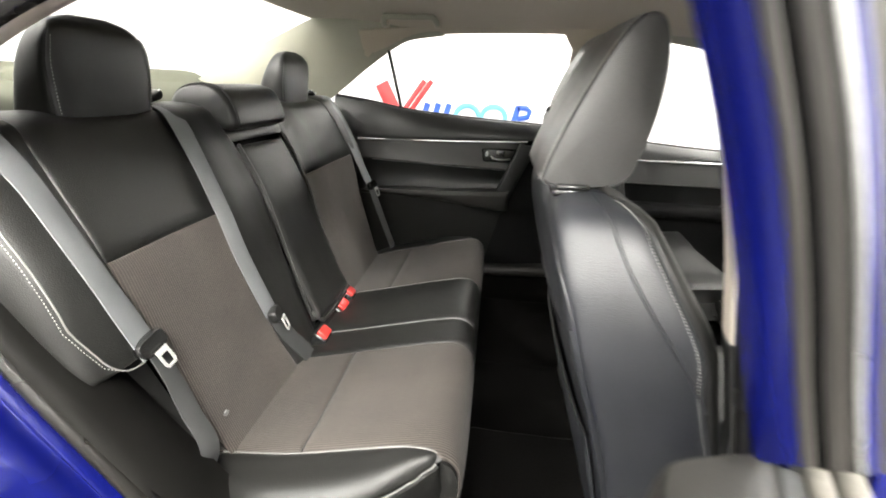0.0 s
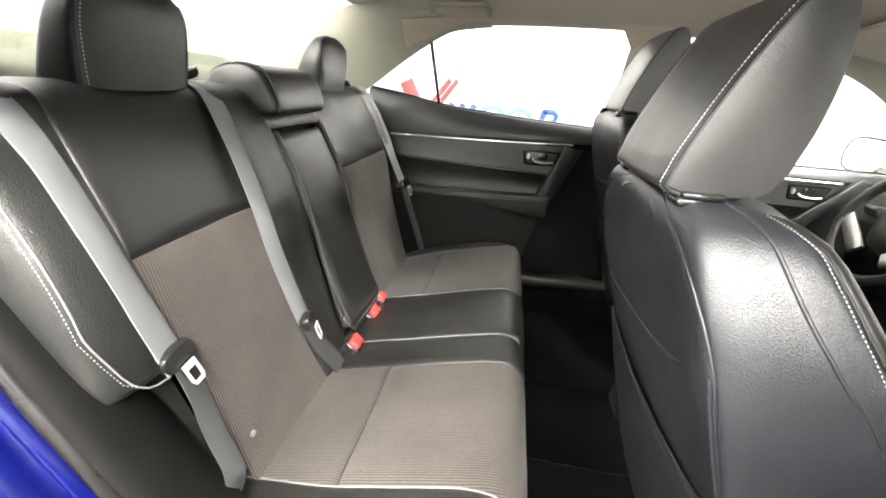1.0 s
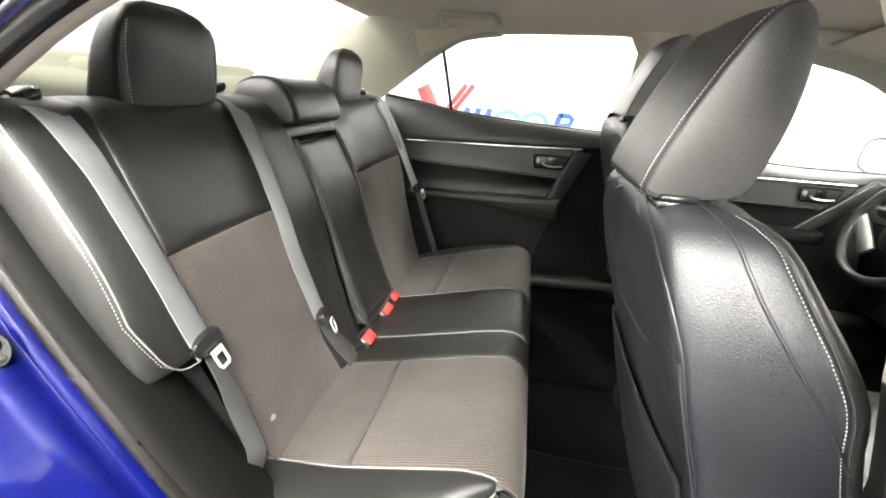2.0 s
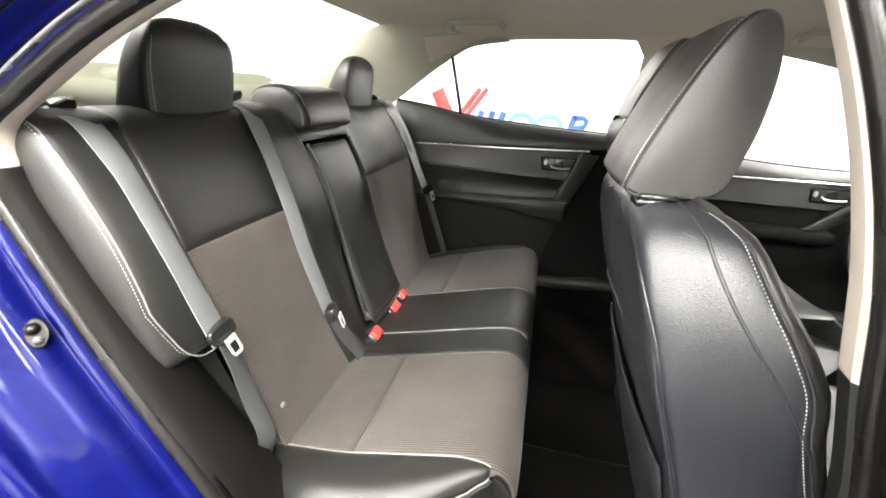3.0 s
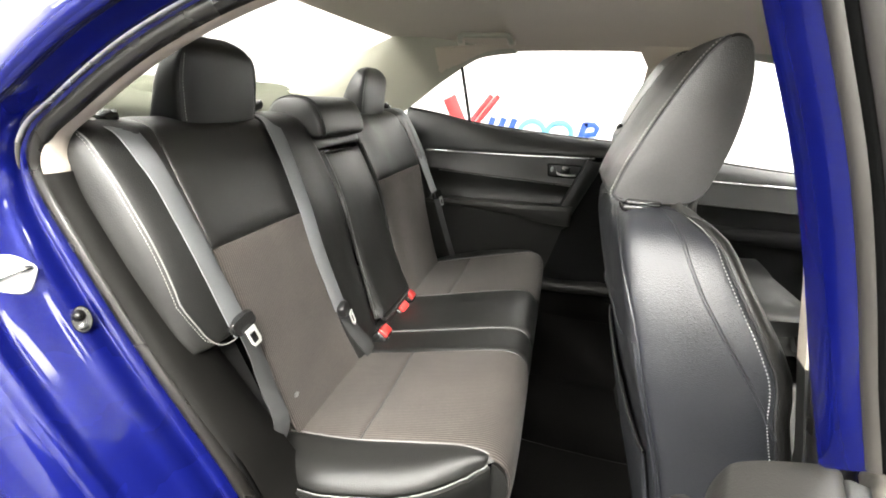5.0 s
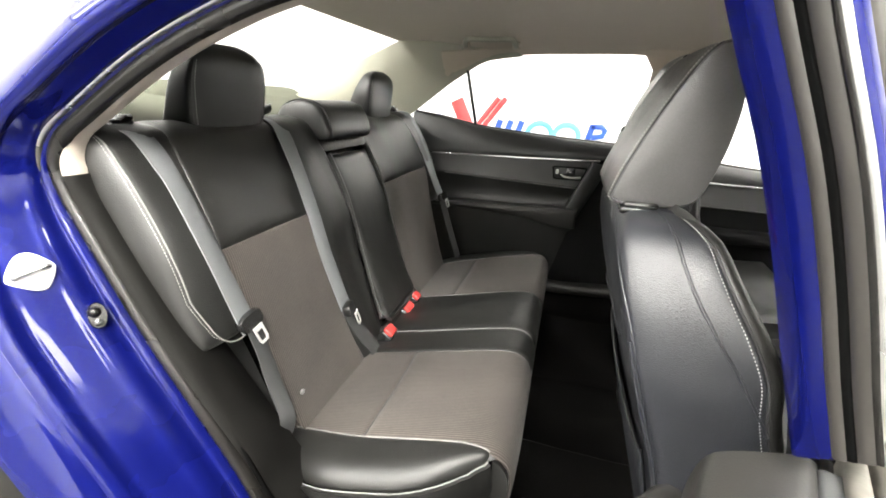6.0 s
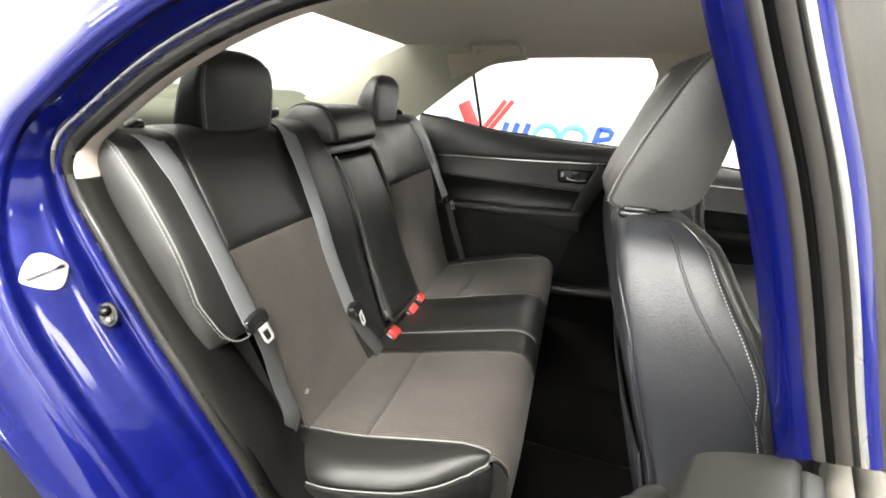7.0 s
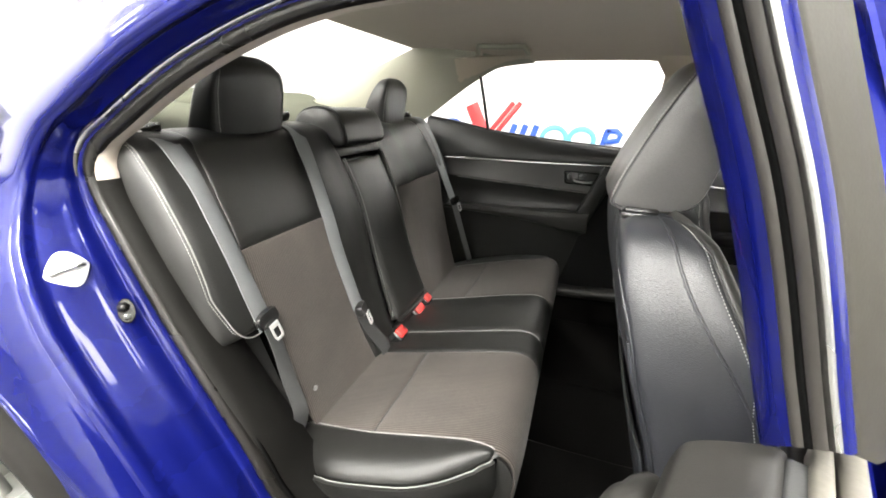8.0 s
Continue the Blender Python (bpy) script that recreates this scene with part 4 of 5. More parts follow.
for s in (-1, 1):
    tube("post", [Vector((-0.46, s * 0.05, 1.0)), Vector((-0.46, s * 0.05, 1.06))], 0.006, chrome, mid)


# ---- front seats ----
SIDE = [(0.0, 0.0), (0.0, 0.12), (0.002, 0.20), (0.006, 0.245), (0.022, 0.262), (0.06, 0.276), (0.105, 0.292), (0.14, 0.298), (0.155, 0.280), (0.145, 0.225), (0.105, 0.16), (0.092, 0.0)]
LOOP = SIDE + [(x, -y) for x, y in SIDE[-2:0:-1]]
rear_x = prof([0.30, 0.40, 0.53, 0.66, 0.78, 0.85, 0.92, 0.955, 0.975, 0.988], [0.48, 0.458, 0.424, 0.392, 0.352, 0.331, 0.315, 0.312, 0.316, 0.332])
wide = prof([0.30, 0.45, 0.60, 0.80, 0.844, 0.886, 0.922, 0.95, 0.968, 0.98, 0.988], [0.86, 0.92, 1.0, 1.0, 0.985, 0.945, 0.885, 0.82, 0.755, 0.66, 0.45])
deep = prof([0.30, 0.60, 0.80, 0.844, 0.886, 0.922, 0.95, 0.968, 0.98, 0.988], [1.15, 0.98, 0.96, 1.0, 0.94, 0.84, 0.755, 0.69, 0.56, 0.34])


def seat_back(cy):
    """The front backrest's skin: w runs round it from the middle of the rear, v up it and over its crown."""
    def fn(w, v):
        m = len(LOOP)
        t = (w % 1.0) * m
        i, f = int(t), t - int(t)
        a, b, c, d = [Vector(LOOP[(i + k - 1) % m]) for k in range(4)]
        p = 0.5 * (2 * b + (c - a) * f + (2 * a - 5 * b + 4 * c - d) * f * f + (3 * b - a - 3 * c + d) * f**3)
        z = v if v < 0.93 else 0.93 + 0.058 * math.sin(min((v - 0.93) / 0.07, 1.0) * math.pi / 2)
        return Vector((rear_x(z) + p.x * deep(z), cy - p.y * wide(z), z))
    return fn


def front_seat(cy):
    st = thing("front_chair", "black leather front seat seen from behind", "car seat", (0.45, cy, 0.25), "front seats")
    fn = seat_back(cy)
    m = len(LOOP)
    k2, k3 = 7.0 / m, 9.0 / m
    arch = prof([0.30, 0.84, 0.88, 0.915, 0.935, 0.955, 0.975, 1.0], [3.4, 3.4, 3.25, 2.9, 2.45, 1.7, 0.9, 0.4])
    k1 = lambda z: arch(z) / m
    z0, z1 = 0.30, 1.0
    at = lambda w, z: w(z) if callable(w) else w

    def zone(w0, w1, a=z0, b=z1):
        return lambda u, v: fn(lerp(at(w0, lerp(a, b, v)), at(w1, lerp(a, b, v)), u), lerp(a, b, v))

    cushion("rear_panel", zone(lambda z: -k1(z), k1), leather, st, "grained black leather rear panel", 40, 60, 0.003, 0.012, 0.02, 1, 0.0015)
    for s in (1, -1):
        a, b = (k1, k2) if s > 0 else (1 - k2, lambda z: 1 - k1(z))
        cushion("side_panel", zone(a, b), leather, st, "grained black leather side panel", 24, 60, 0.003, 0.012, 0.02, 1, 0.001)
        a, b = (k2, k3) if s > 0 else (1 - k3, 1 - k2)
        cushion("bolster", zone(a, b, 0.40), leather_soft, st, "", 14, 40, 0.006, 0.014, 0.02, 1)
        def proud(w, z, h):
            a = fn(w + 0.004, z) - fn(w - 0.004, z)
            b = fn(w, z + 0.004) - fn(w, z - 0.004)
            n = a.cross(b).normalized()
            return fn(w, z) + n * (h if n.dot(fn(w, z) - Vector((rear_x(min(z, 0.9)) + 0.06, cy, min(z, 0.9)))) > 0 else -h)

        edge = [proud(s * k2, z, 0.002) for z in np.linspace(0.50, 0.99, 60)]
        stitches("stitching", [proud(s * (k2 - 0.012), z, 0.0042) for z in np.linspace(0.54, 0.985, 110)], thread, st, "white double stitching", 0.0042, 0.0032, 0.0008, up=(0, 1, 0))
        tube("seam", edge, 0.0016, thread_dark, st)
        tube("seam_roll", [proud(s * k1(z), z, 0.0012) for z in np.linspace(0.36, 1.0, 70)], 0.0022, leather, st, "black leather seam roll")
        tube("seam_roll", [proud(s * (k1(z) - 0.18 / m), z, 0.002) for z in np.linspace(0.36, 0.845, 50)], 0.0036, leather, st, "black leather seam roll")
        tube("shoulder_seam", [proud(s * lerp(k1(0.958), 5.65 / m, t), 0.958 + 0.014 * math.sin(math.pi * t), 0.0012) for t in np.linspace(0, 1, 30)], 0.0014, leather, st)
        cross = prof([0.50, 0.78, 0.81, 0.84, 0.89, 0.99], [6.95, 6.95, 6.7, 6.3, 5.9, 5.5])
        tube("cross_seam", [proud(s * cross(z) / m, z, 0.003) for z in np.linspace(0.785, 1.0, 50)], 0.0020, leather, st, "raised seam")
    cushion("front_panel", zone(k3, 1 - k3, 0.40), cloth, st, "grey corded cloth front panel", 20, 40, 0.006, 0.02, 0.02, 1)
    loft("crown", [[fn(w, 0.993) + Vector((0, 0, 0.001)) for w in np.linspace(0, 1, 48, endpoint=False)], [fn(w, 1.0) + Vector((0, 0, 0.003)) for w in np.linspace(0, 1, 48, endpoint=False)]], leather, st)
    yoke = [(0.285, 0.775), (0.18, 0.770), (0.10, 0.770), (0.0, 0.780), (-0.08, 0.79), (-0.15, 0.805), (-0.20, 0.822), (-0.245, 0.846)]
    tube("yoke_seam", cr([Vector((rear_x(z) + (0.0 if abs(y) < 0.2 else 0.004) - 0.004 + (0.02 if z > 0.84 or y > 0.28 else 0.0), cy + y * 0.97, z)) for y, z in yoke], 30), 0.0018, leather, st, "raised seam")
    # map pocket on the rear panel
    def pocket(u, v):
        z = lerp(0.36, 0.67 - 0.02 * math.sin(math.pi * u), v)
        y = cy + lerp(-0.232, 0.232, u) * wide(z)
        return Vector((rear_x(z) - 0.004 - 0.011 * v * math.sin(math.pi * u) ** 0.5, y, z))
    cushion("map_pocket", pocket, leather, st, "black leather map pocket", 24, 24, 0.004, 0.02, 0.006, -1)
    tube("pocket_edge", [pocket(u, 1.0) for u in np.linspace(0, 1, 30)], 0.0022, vinyl, st)
    # seat cushion, base and rails
    def base(u, v):
        x = lerp(0.44, 0.98, v)
        y = cy + lerp(-0.26, 0.26, u)
        return Vector((x, y, 0.46 + 0.05 * v + 0.03 * abs(2 * u - 1) ** 4 - 0.10 * max(0, v - 0.85) / 0.15))
    cushion("seat_cushion", base, vinyl, st, "black leather seat cushion", 24, 24, 0.02, 0.06, 0.12, -1)
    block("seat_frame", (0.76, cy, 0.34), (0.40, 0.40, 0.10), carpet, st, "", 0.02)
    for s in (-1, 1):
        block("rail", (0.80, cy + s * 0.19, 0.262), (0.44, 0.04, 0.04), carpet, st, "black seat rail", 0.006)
        block("rail_foot", (0.56, cy + s * 0.19, 0.232), (0.05, 0.035, 0.03), steel, st, "steel rail foot", 0.006)
    # guides for the head restraint posts
    for s in (-1, 1):
        g = block("post_guide", (0.334, cy - 0.118 * s, 0.986), (0.046, 0.036, 0.012), black_gloss, st, "black post guide collar", 0.005)
        block("guide_button", (0.338, cy - 0.118 * s, 0.994), (0.046, 0.038, 0.009), black_gloss, g, "black release button", 0.004)
    return st


def front_headrest(cy, dx, dz):
    hr = thing("front_headrest", "tall black leather front head restraint with white stitching", "headrest", (0.36 + dx, cy, 1.0 + dz), "front head restraints")
    line = cr([(0.302, 0.995), (0.300, 1.02), (0.320, 1.075), (0.350, 1.14), (0.378, 1.188), (0.400, 1.205), (0.420, 1.196), (0.431, 1.16), (0.432, 1.11), (0.424, 1.055), (0.405, 1.003), (0.365, 0.991)], 60, True)
    c = Vector((0.368, 1.095))
    rows = []
    for h, k in ((-0.121, 0.86), (-0.120, 0.95), (-0.113, 0.99), (-0.09, 1.0), (-0.045, 1.02), (0.0, 1.025), (0.045, 1.02), (0.09, 1.0), (0.113, 0.99), (0.120, 0.95), (0.121, 0.86)):
        rows.append([Vector((c.x + (p.x - c.x) * k + dx, cy + h, c.y + (p.y - c.y) * k + dz)) for p in line])
    loft("pad", rows, leather_head, hr)
    for s in (-1, 1):
        rim = [Vector((c.x + (p.x - c.x) * 0.985 + dx, cy + s * 0.1175, c.y + (p.y - c.y) * 0.985 + dz)) for p in line]
        sewn = [Vector((c.x + (p.x - c.x) * 1.006 + dx, cy + s * 0.1065, c.y + (p.y - c.y) * 1.006 + dz)) for p in line]
        run = rim[-1:] + rim[:24]
        stitches("stitching", sewn[-1:] + sewn[:25], thread, hr, "white double stitching", 0.0044, 0.0034, 0.0010, up=(0, 1, 0))
        tube("seam", [p + Vector((0.002, s * 0.001, 0)) for p in run], 0.0022, thread_dark, hr)
        tube("post", [Vector((0.335 + dx, cy + s * 0.10, 0.965 + dz)), Vector((0.345 + dx, cy + s * 0.10, 1.02 + dz))], 0.0065, chrome, hr, "chrome post")
    return hr


passenger = front_seat(-0.372)
front_headrest(-0.383, 0.0, 0.0)
copy_thing(passenger, pose(0.45 + 0.085, 0.372, 0.25 + 0.062))
front_headrest(0.372, 0.112, 0.062)


# ---- far side doors ----
def door_handle(parent, x, y, z, s=1):
    h = thing("inner_door_handle", "chrome inner door handle in a black recess", "door handle", (x, y, z), "inner door handles")
    block("recess", (x + 0.032, y + 0.004, z), (0.118, 0.006, 0.046), vinyl, h, "black recess", 0.003)
    loop = cr([(x - 0.030, z + 0.023), (x + 0.03, z + 0.0245), (x + 0.094, z + 0.024), (x + 0.097, z + 0.016), (x + 0.083, z - 0.020), (x + 0.072, z - 0.024), (x + 0.02, z - 0.024), (x - 0.022, z - 0.023), (x - 0.029, z - 0.012), (x - 0.031, z + 0.010)], 64, True)
    tube("bezel", [Vector((p.x, y - 0.004, p.y)) for p in loop], 0.0026, slot_black, h, "thin dark bezel", up=(0, 1, 0), closed=True)
    sweep("lever", cr([(x + 0.004, y - 0.004, z - 0.004), (x + 0.012, y - 0.012, z - 0.012), (x + 0.045, y - 0.016, z - 0.015), (x + 0.078, y - 0.012, z - 0.012)], 20), bar_shape(0.007, 0.008, 0.003), satin, h, "chrome lever", up=(0, 1, 0))
    loft("lock_knob", [[Vector((x - 0.016 + r * math.cos(a), y - d, z + 0.004 + 1.7 * r * math.sin(a))) for a in np.linspace(0, 6.283, 16, endpoint=False)] for r, d in ((0.006, -0.004), (0.006, 0.008), (0.004, 0.010))], tongue_steel, h, "chrome lock knob")
    block("pull_cup", (x + 0.038, y + 0.0005, z + 0.006), (0.034, 0.004, 0.026), black_gloss, h, "", 0.003)


rdoor = thing("rear_left_door", "black trimmed rear door, closed", "car door", (0.0, 0.72, 0.3))
belt = prof([-0.46, -0.30, -0.17, -0.09, 0.142, 0.407, 0.48], [1.066, 1.044, 1.020, 1.010, 0.991, 0.976, 0.972])
strip_z = prof([-0.36, 0.03, 0.42], [0.896, 0.903, 0.914])
line_z = prof([-0.36, -0.286, 0.016, 0.293, 0.42], [0.823, 0.819, 0.807, 0.798, 0.794])
arm_top = prof([-0.36, -0.2, 0.05, 0.25, 0.42], [0.690, 0.696, 0.701, 0.711, 0.72])
arm_low = prof([-0.36, -0.19, -0.03, 0.08, 0.10, 0.14, 0.20, 0.26, 0.42], [0.680, 0.673, 0.664, 0.654, 0.650, 0.643, 0.635, 0.632, 0.64])


def band(z0, z1, y0, y1, x0=-0.37, x1=0.44, bow=0.0):
    return lambda u, v: Vector((lerp(x0, x1, u), lerp(y0, y1, v) - bow * math.sin(math.pi * v), lerp(z0(lerp(x0, x1, u)), z1(lerp(x0, x1, u)), v)))


flat = lambda z: (lambda x: z)
cushion("upper_trim", band(lambda x: strip_z(x) + 0.006, lambda x: belt(x) + 0.002, 0.688, 0.728, -0.45, 0.49, 0.012), vinyl, rdoor, "soft black upper door trim", 30, 16, 0.004, 0.012, 0.01, 1)
cushion("handle_band", band(line_z, strip_z, 0.670, 0.690, -0.37, 0.352, -0.004), vinyl_grey, rdoor, "black leatherette handle band", 40, 14, 0.003, 0.012, 0.01, 1)
cushion("insert_band", band(arm_top, line_z, 0.700, 0.676, -0.36, 0.33, -0.014), vinyl, rdoor, "black leatherette insert", 40, 14, 0.003, 0.012, 0.01, 1)
cushion("armrest", band(arm_low, arm_top, 0.650, 0.634, -0.34, 0.30, 0.004), vinyl_grey, rdoor, "black padded door armrest", 60, 14, 0.006, 0.012, 0.02, 1)
sheet("armrest_top", lambda u, v: Vector((lerp(-0.34, 0.30, u), lerp(0.628, 0.702, v), arm_top(lerp(-0.34, 0.30, u)) + 0.006 - 0.004 * v)), vinyl_grey, rdoor, "", 20, 6, 0.01)
sheet("lower_panel", lambda u, v: band(flat(0.30), arm_low, 0.700, 0.668, -0.36, 0.30, -0.010)(u, v) + Vector((0, 0.028 * max(0.0, (u - 0.55) / 0.45) ** 1.6, 0)), vinyl, rdoor, "black plastic lower door panel", 40, 14, 0.01)
sweep("chrome_strip", [Vector((x, 0.682, strip_z(x) + 0.001)) for x in np.linspace(-0.345, 0.36, 30)], bar_shape(0.008, 0.007, 0.002), chrome, rdoor, "bright chrome strip", up=(0, 1, 0))
sweep("seam_line", [Vector((x, 0.674, line_z(x))) for x in np.linspace(-0.28, 0.29, 30)], bar_shape(0.004, 0.004, 0.001), satin, rdoor, "thin satin edge", up=(0, 1, 0))
DIAG = cr([(0.362, 0.905), (0.322, 0.810), (0.283, 0.718), (0.262, 0.668)], 24)
slab("diagonal_trim", [[Vector((p.x + dx, y, p.y + dz)) for dx, dz, y in ((-0.032, 0.004, 0.682), (-0.028, 0.003, 0.652), (0.018, -0.004, 0.648), (0.032, -0.008, 0.660), (0.036, -0.010, 0.700))] for p in DIAG], vinyl, rdoor, "dark grey diagonal trim", 0.006)
sheet("door_liner", lambda u, v: Vector((lerp(-0.44, 0.62, u), 0.716, lerp(0.28, 0.95, v))), trim_black, rdoor, "", 6, 6, 0.006)
sheet("front_trim", lambda u, v: Vector((lerp(0.20 + 0.15 * v, 0.50, u), 0.698, lerp(0.32, 0.90, v))), trim_black, rdoor, "", 6, 10, 0.01)
door_handle(rdoor, 0.216, 0.672, 0.857)
side_y = prof([0.97, 1.02, 1.10, 1.24, 1.30], [0.742, 0.738, 0.712, 0.640, 0.612])


sweep("window_seal", [Vector((x, side_y(belt(x)) - 0.002, belt(x) + 0.004)) for x in np.linspace(-0.44, 0.47, 30)], bar_shape(0.008, 0.010, 0.002), rubber, rdoor, "black rubber window seal", up=(0, 1, 0.3))
sweep("divider_bar", [Vector((-0.168, side_y(1.018), 1.018)), Vector((-0.196, side_y(1.235), 1.235))], bar_shape(0.012, 0.016, 0.003), black_gloss, rdoor, "black window divider bar", up=(0, 1, 0))
low = prof([-0.446, -0.17, 0.142, 0.476], [1.067, 1.020, 0.991, 0.976])
high = prof([-0.446, -0.30, -0.20, -0.128, -0.02, 0.21, 0.425, 0.455, 0.471, 0.482], [1.067, 1.160, 1.226, 1.264, 1.284, 1.291, 1.293, 1.289, 1.276, 1.238])
for x0, x1, nm in ((-0.44, -0.186, "quarter_pane"), (-0.18, 0.47, "window_pane")):
    p = sheet(nm, lambda u, v, x0=x0, x1=x1: (lambda x: Vector((x, side_y(lerp(low(x), high(x), v)) + 0.006, lerp(low(x), high(x), v))))(lerp(x0, x1, u)), glass, rdoor, "clear side window", 20, 10, 0.004)
    p.visible_shadow = False
# roof rail and pillars on the far side
def far_rail(u, v):
    x = lerp(-0.29, 0.64, u)
    a = Vector((x, side_y(high(x)) - 0.004, high(x) + 0.004 if x < 0.482 else 1.236))
    b = Vector((x, 0.575, roof_z(x) - 0.062))
    return a.lerp(b, v)


sheet("roof_rail_trim", far_rail, lining, car, "beige trim along the roof rail", 30, 6, 0.006)
sheet("centre_pillar_trim", lambda u, v: Vector((lerp(0.481, 0.618, u), side_y(lerp(0.92, 1.30, v)) + 0.004 - 0.03 * math.sin(math.pi * u), lerp(0.92, 1.30, v))), cream, car, "cream plastic centre pillar trim", 10, 14, 0.01)
sheet("centre_pillar_lower", lambda u, v: Vector((lerp(0.47, 0.64, u), 0.70 - 0.03 * math.sin(math.pi * u), lerp(0.30, 0.93, v))), trim_black, car, "dark plastic lower pillar trim", 10, 14, 0.01)

fdoor = thing("front_left_door", "black trimmed front door, closed", "car door", (1.1, 0.72, 0.3))
fbelt = prof([0.60, 0.88, 1.2, 1.6], [0.955, 0.921, 0.903, 0.902])
fstrip = prof([0.60, 0.85, 1.3, 1.6], [0.870, 0.862, 0.862, 0.866])
cushion("upper_trim", band(lambda x: fstrip(x) + 0.004, fbelt, 0.688, 0.735, 0.60, 1.62, 0.008), vinyl, fdoor, "soft black upper door trim", 30, 12, 0.004, 0.012, 0.01, 1)
sheet("handle_band", band(lambda x: 0.775, fstrip, 0.676, 0.690, 0.60, 1.36), vinyl_grey, fdoor, "dark handle band", 20, 8, 0.01)
sheet("lower_panel", band(flat(0.28), lambda x: 0.775, 0.70, 0.685, 0.60, 1.9, 0.02), trim_black, fdoor, "black plastic lower door panel", 20, 14, 0.01)
block("armrest", (0.95, 0.655, 0.675), (0.56, 0.09, 0.05), trim_black, fdoor, "black door armrest", 0.018)
sweep("chrome_strip", [Vector((x, 0.682, fstrip(x))) for x in np.linspace(0.62, 1.30, 20)], bar_shape(0.010, 0.007, 0.002), chrome, fdoor, "bright chrome strip", up=(0, 1, 0))
sweep("diagonal_trim", [Vector((1.36, 0.672, 0.872)), Vector((1.26, 0.665, 0.78)), Vector((1.12, 0.655, 0.66))], bar_shape(0.05, 0.02, 0.006), vinyl, fdoor, "dark grey diagonal trim", up=(0, 1, 0))
sweep("seam_line", [Vector((0.62, 0.674, 0.776)), Vector((1.22, 0.674, 0.772))], bar_shape(0.004, 0.004, 0.001), vinyl_grey, fdoor, "thin dark edge", up=(0, 1, 0))
door_handle(fdoor, 1.16, 0.676, 0.822)
fhigh = prof([0.60, 0.75, 0.87, 1.08, 1.155, 1.305, 1.62], [1.283, 1.277, 1.261, 1.222, 1.204, 1.143, 0.93])
sweep("window_seal", [Vector((x, side_y(fbelt(x)) - 0.002, fbelt(x) + 0.003)) for x in np.linspace(0.62, 1.55, 24)], bar_shape(0.008, 0.010, 0.002), rubber, fdoor, "black rubber window seal", up=(0, 1, 0.3))
p = sheet("window_pane", lambda u, v: (lambda x: Vector((x, side_y(lerp(fbelt(x), fhigh(x), v)) + 0.006, lerp(fbelt(x), fhigh(x), v))))(lerp(0.61, 1.60, u)), glass, fdoor, "clear side window", 24, 10, 0.004)
p.visible_shadow = False


def a_pillar(side):
    def fn(u, v):
        x = lerp(0.60, 1.75, u)
        a = Vector((x, side * (side_y(fhigh(x)) - 0.006), fhigh(x) + 0.006))
        b = Vector((x + 0.05, side * (prof([0.6, 1.2, 1.75], [0.56, 0.56, 0.64])(x)), min(roof_z(x) - 0.055, fhigh(x) + prof([0.6, 1.1, 1.3, 1.75], [0.05, 0.07, 0.075, 0.06])(x))))
        return a.lerp(b, v)
    return fn


sheet("front_pillar_trim", a_pillar(1), pillar_mat, car, "pale plastic windscreen pillar trim", 30, 6, 0.008)
sheet("front_pillar_trim", a_pillar(-1), pillar_mat, car, "pale plastic windscreen pillar trim", 30, 6, 0.008)
shield = sheet("windscreen", lambda u, v: Vector((lerp(1.22, 2.0, v) + 0.06 * math.sin(math.pi * u), lerp(-0.60, 0.60, u) * (1 + 0.1 * v), lerp(1.31, 0.92, v))), glass, car, "clear windscreen", 16, 12, 0.005)
shield.visible_shadow = False

visor = thing("sun_visor", "beige cloth sun visor folded up", "sun visor", (1.08, 0.36, 1.29))
cushion("pad", lambda u, v: Vector((lerp(1.0, 1.19, u), lerp(0.16, 0.55, v), 1.315 - 0.03 * u - 0.035 * abs(lerp(0.16, 0.55, v) / 0.6) ** 3)), lining, visor, "", 16, 20, 0.006, 0.02, 0.015, -1)


def grab_handle(x0, x1, y, z, label):
    g = thing("grab_handle", label, "grab handle", ((x0 + x1) / 2, y, z), "roof grab handles")
    grip = cr([(x0, y + 0.046, z - 0.030), (x0 + 0.001, y + 0.030, z - 0.026), (x0 + 0.008, y + 0.006, z - 0.016), (x0 + 0.022, y, z - 0.014), ((x0 + x1) / 2, y - 0.001, z - 0.015), (x1 - 0.022, y, z - 0.014), (x1 - 0.008, y + 0.006, z - 0.016), (x1 - 0.001, y + 0.030, z - 0.026), (x1, y + 0.046, z - 0.030)], 60)
    sweep("grip", grip, bar_shape(0.017, 0.014, 0.005), pillar_mat, g, "beige plastic grip", up=(0, 0.45, 1))
    for x in (x0, x1):
        block("foot", (x, y + 0.048, z - 0.028), (0.026, 0.034, 0.014), lining, g, "", 0.005, (-28, 0, 0))


grab_handle(-0.17, 0.01, 0.445, 1.335, "beige folding roof grab handle over the rear door")
grab_handle(0.88, 1.06, 0.47, 1.325, "beige folding roof grab handle over the front door")

# ---- seat belts ----
def belt_run(name, pts, ups, w, mat, parent, label=""):
    path = cr(pts, 60)
    n = len(ups)
    up = [Vector(ups[min(int(i / 60 * n), n - 1)]).normalized() for i in range(60)]
    for _ in range(6):
        up = [up[0]] + [(up[i - 1] + up[i] + up[i + 1]).normalized() for i in range(1, 59)] + [up[-1]]
    return sweep(name, path, bar_shape(w, 0.0022, 0.0008), mat, parent, label, ups=up)


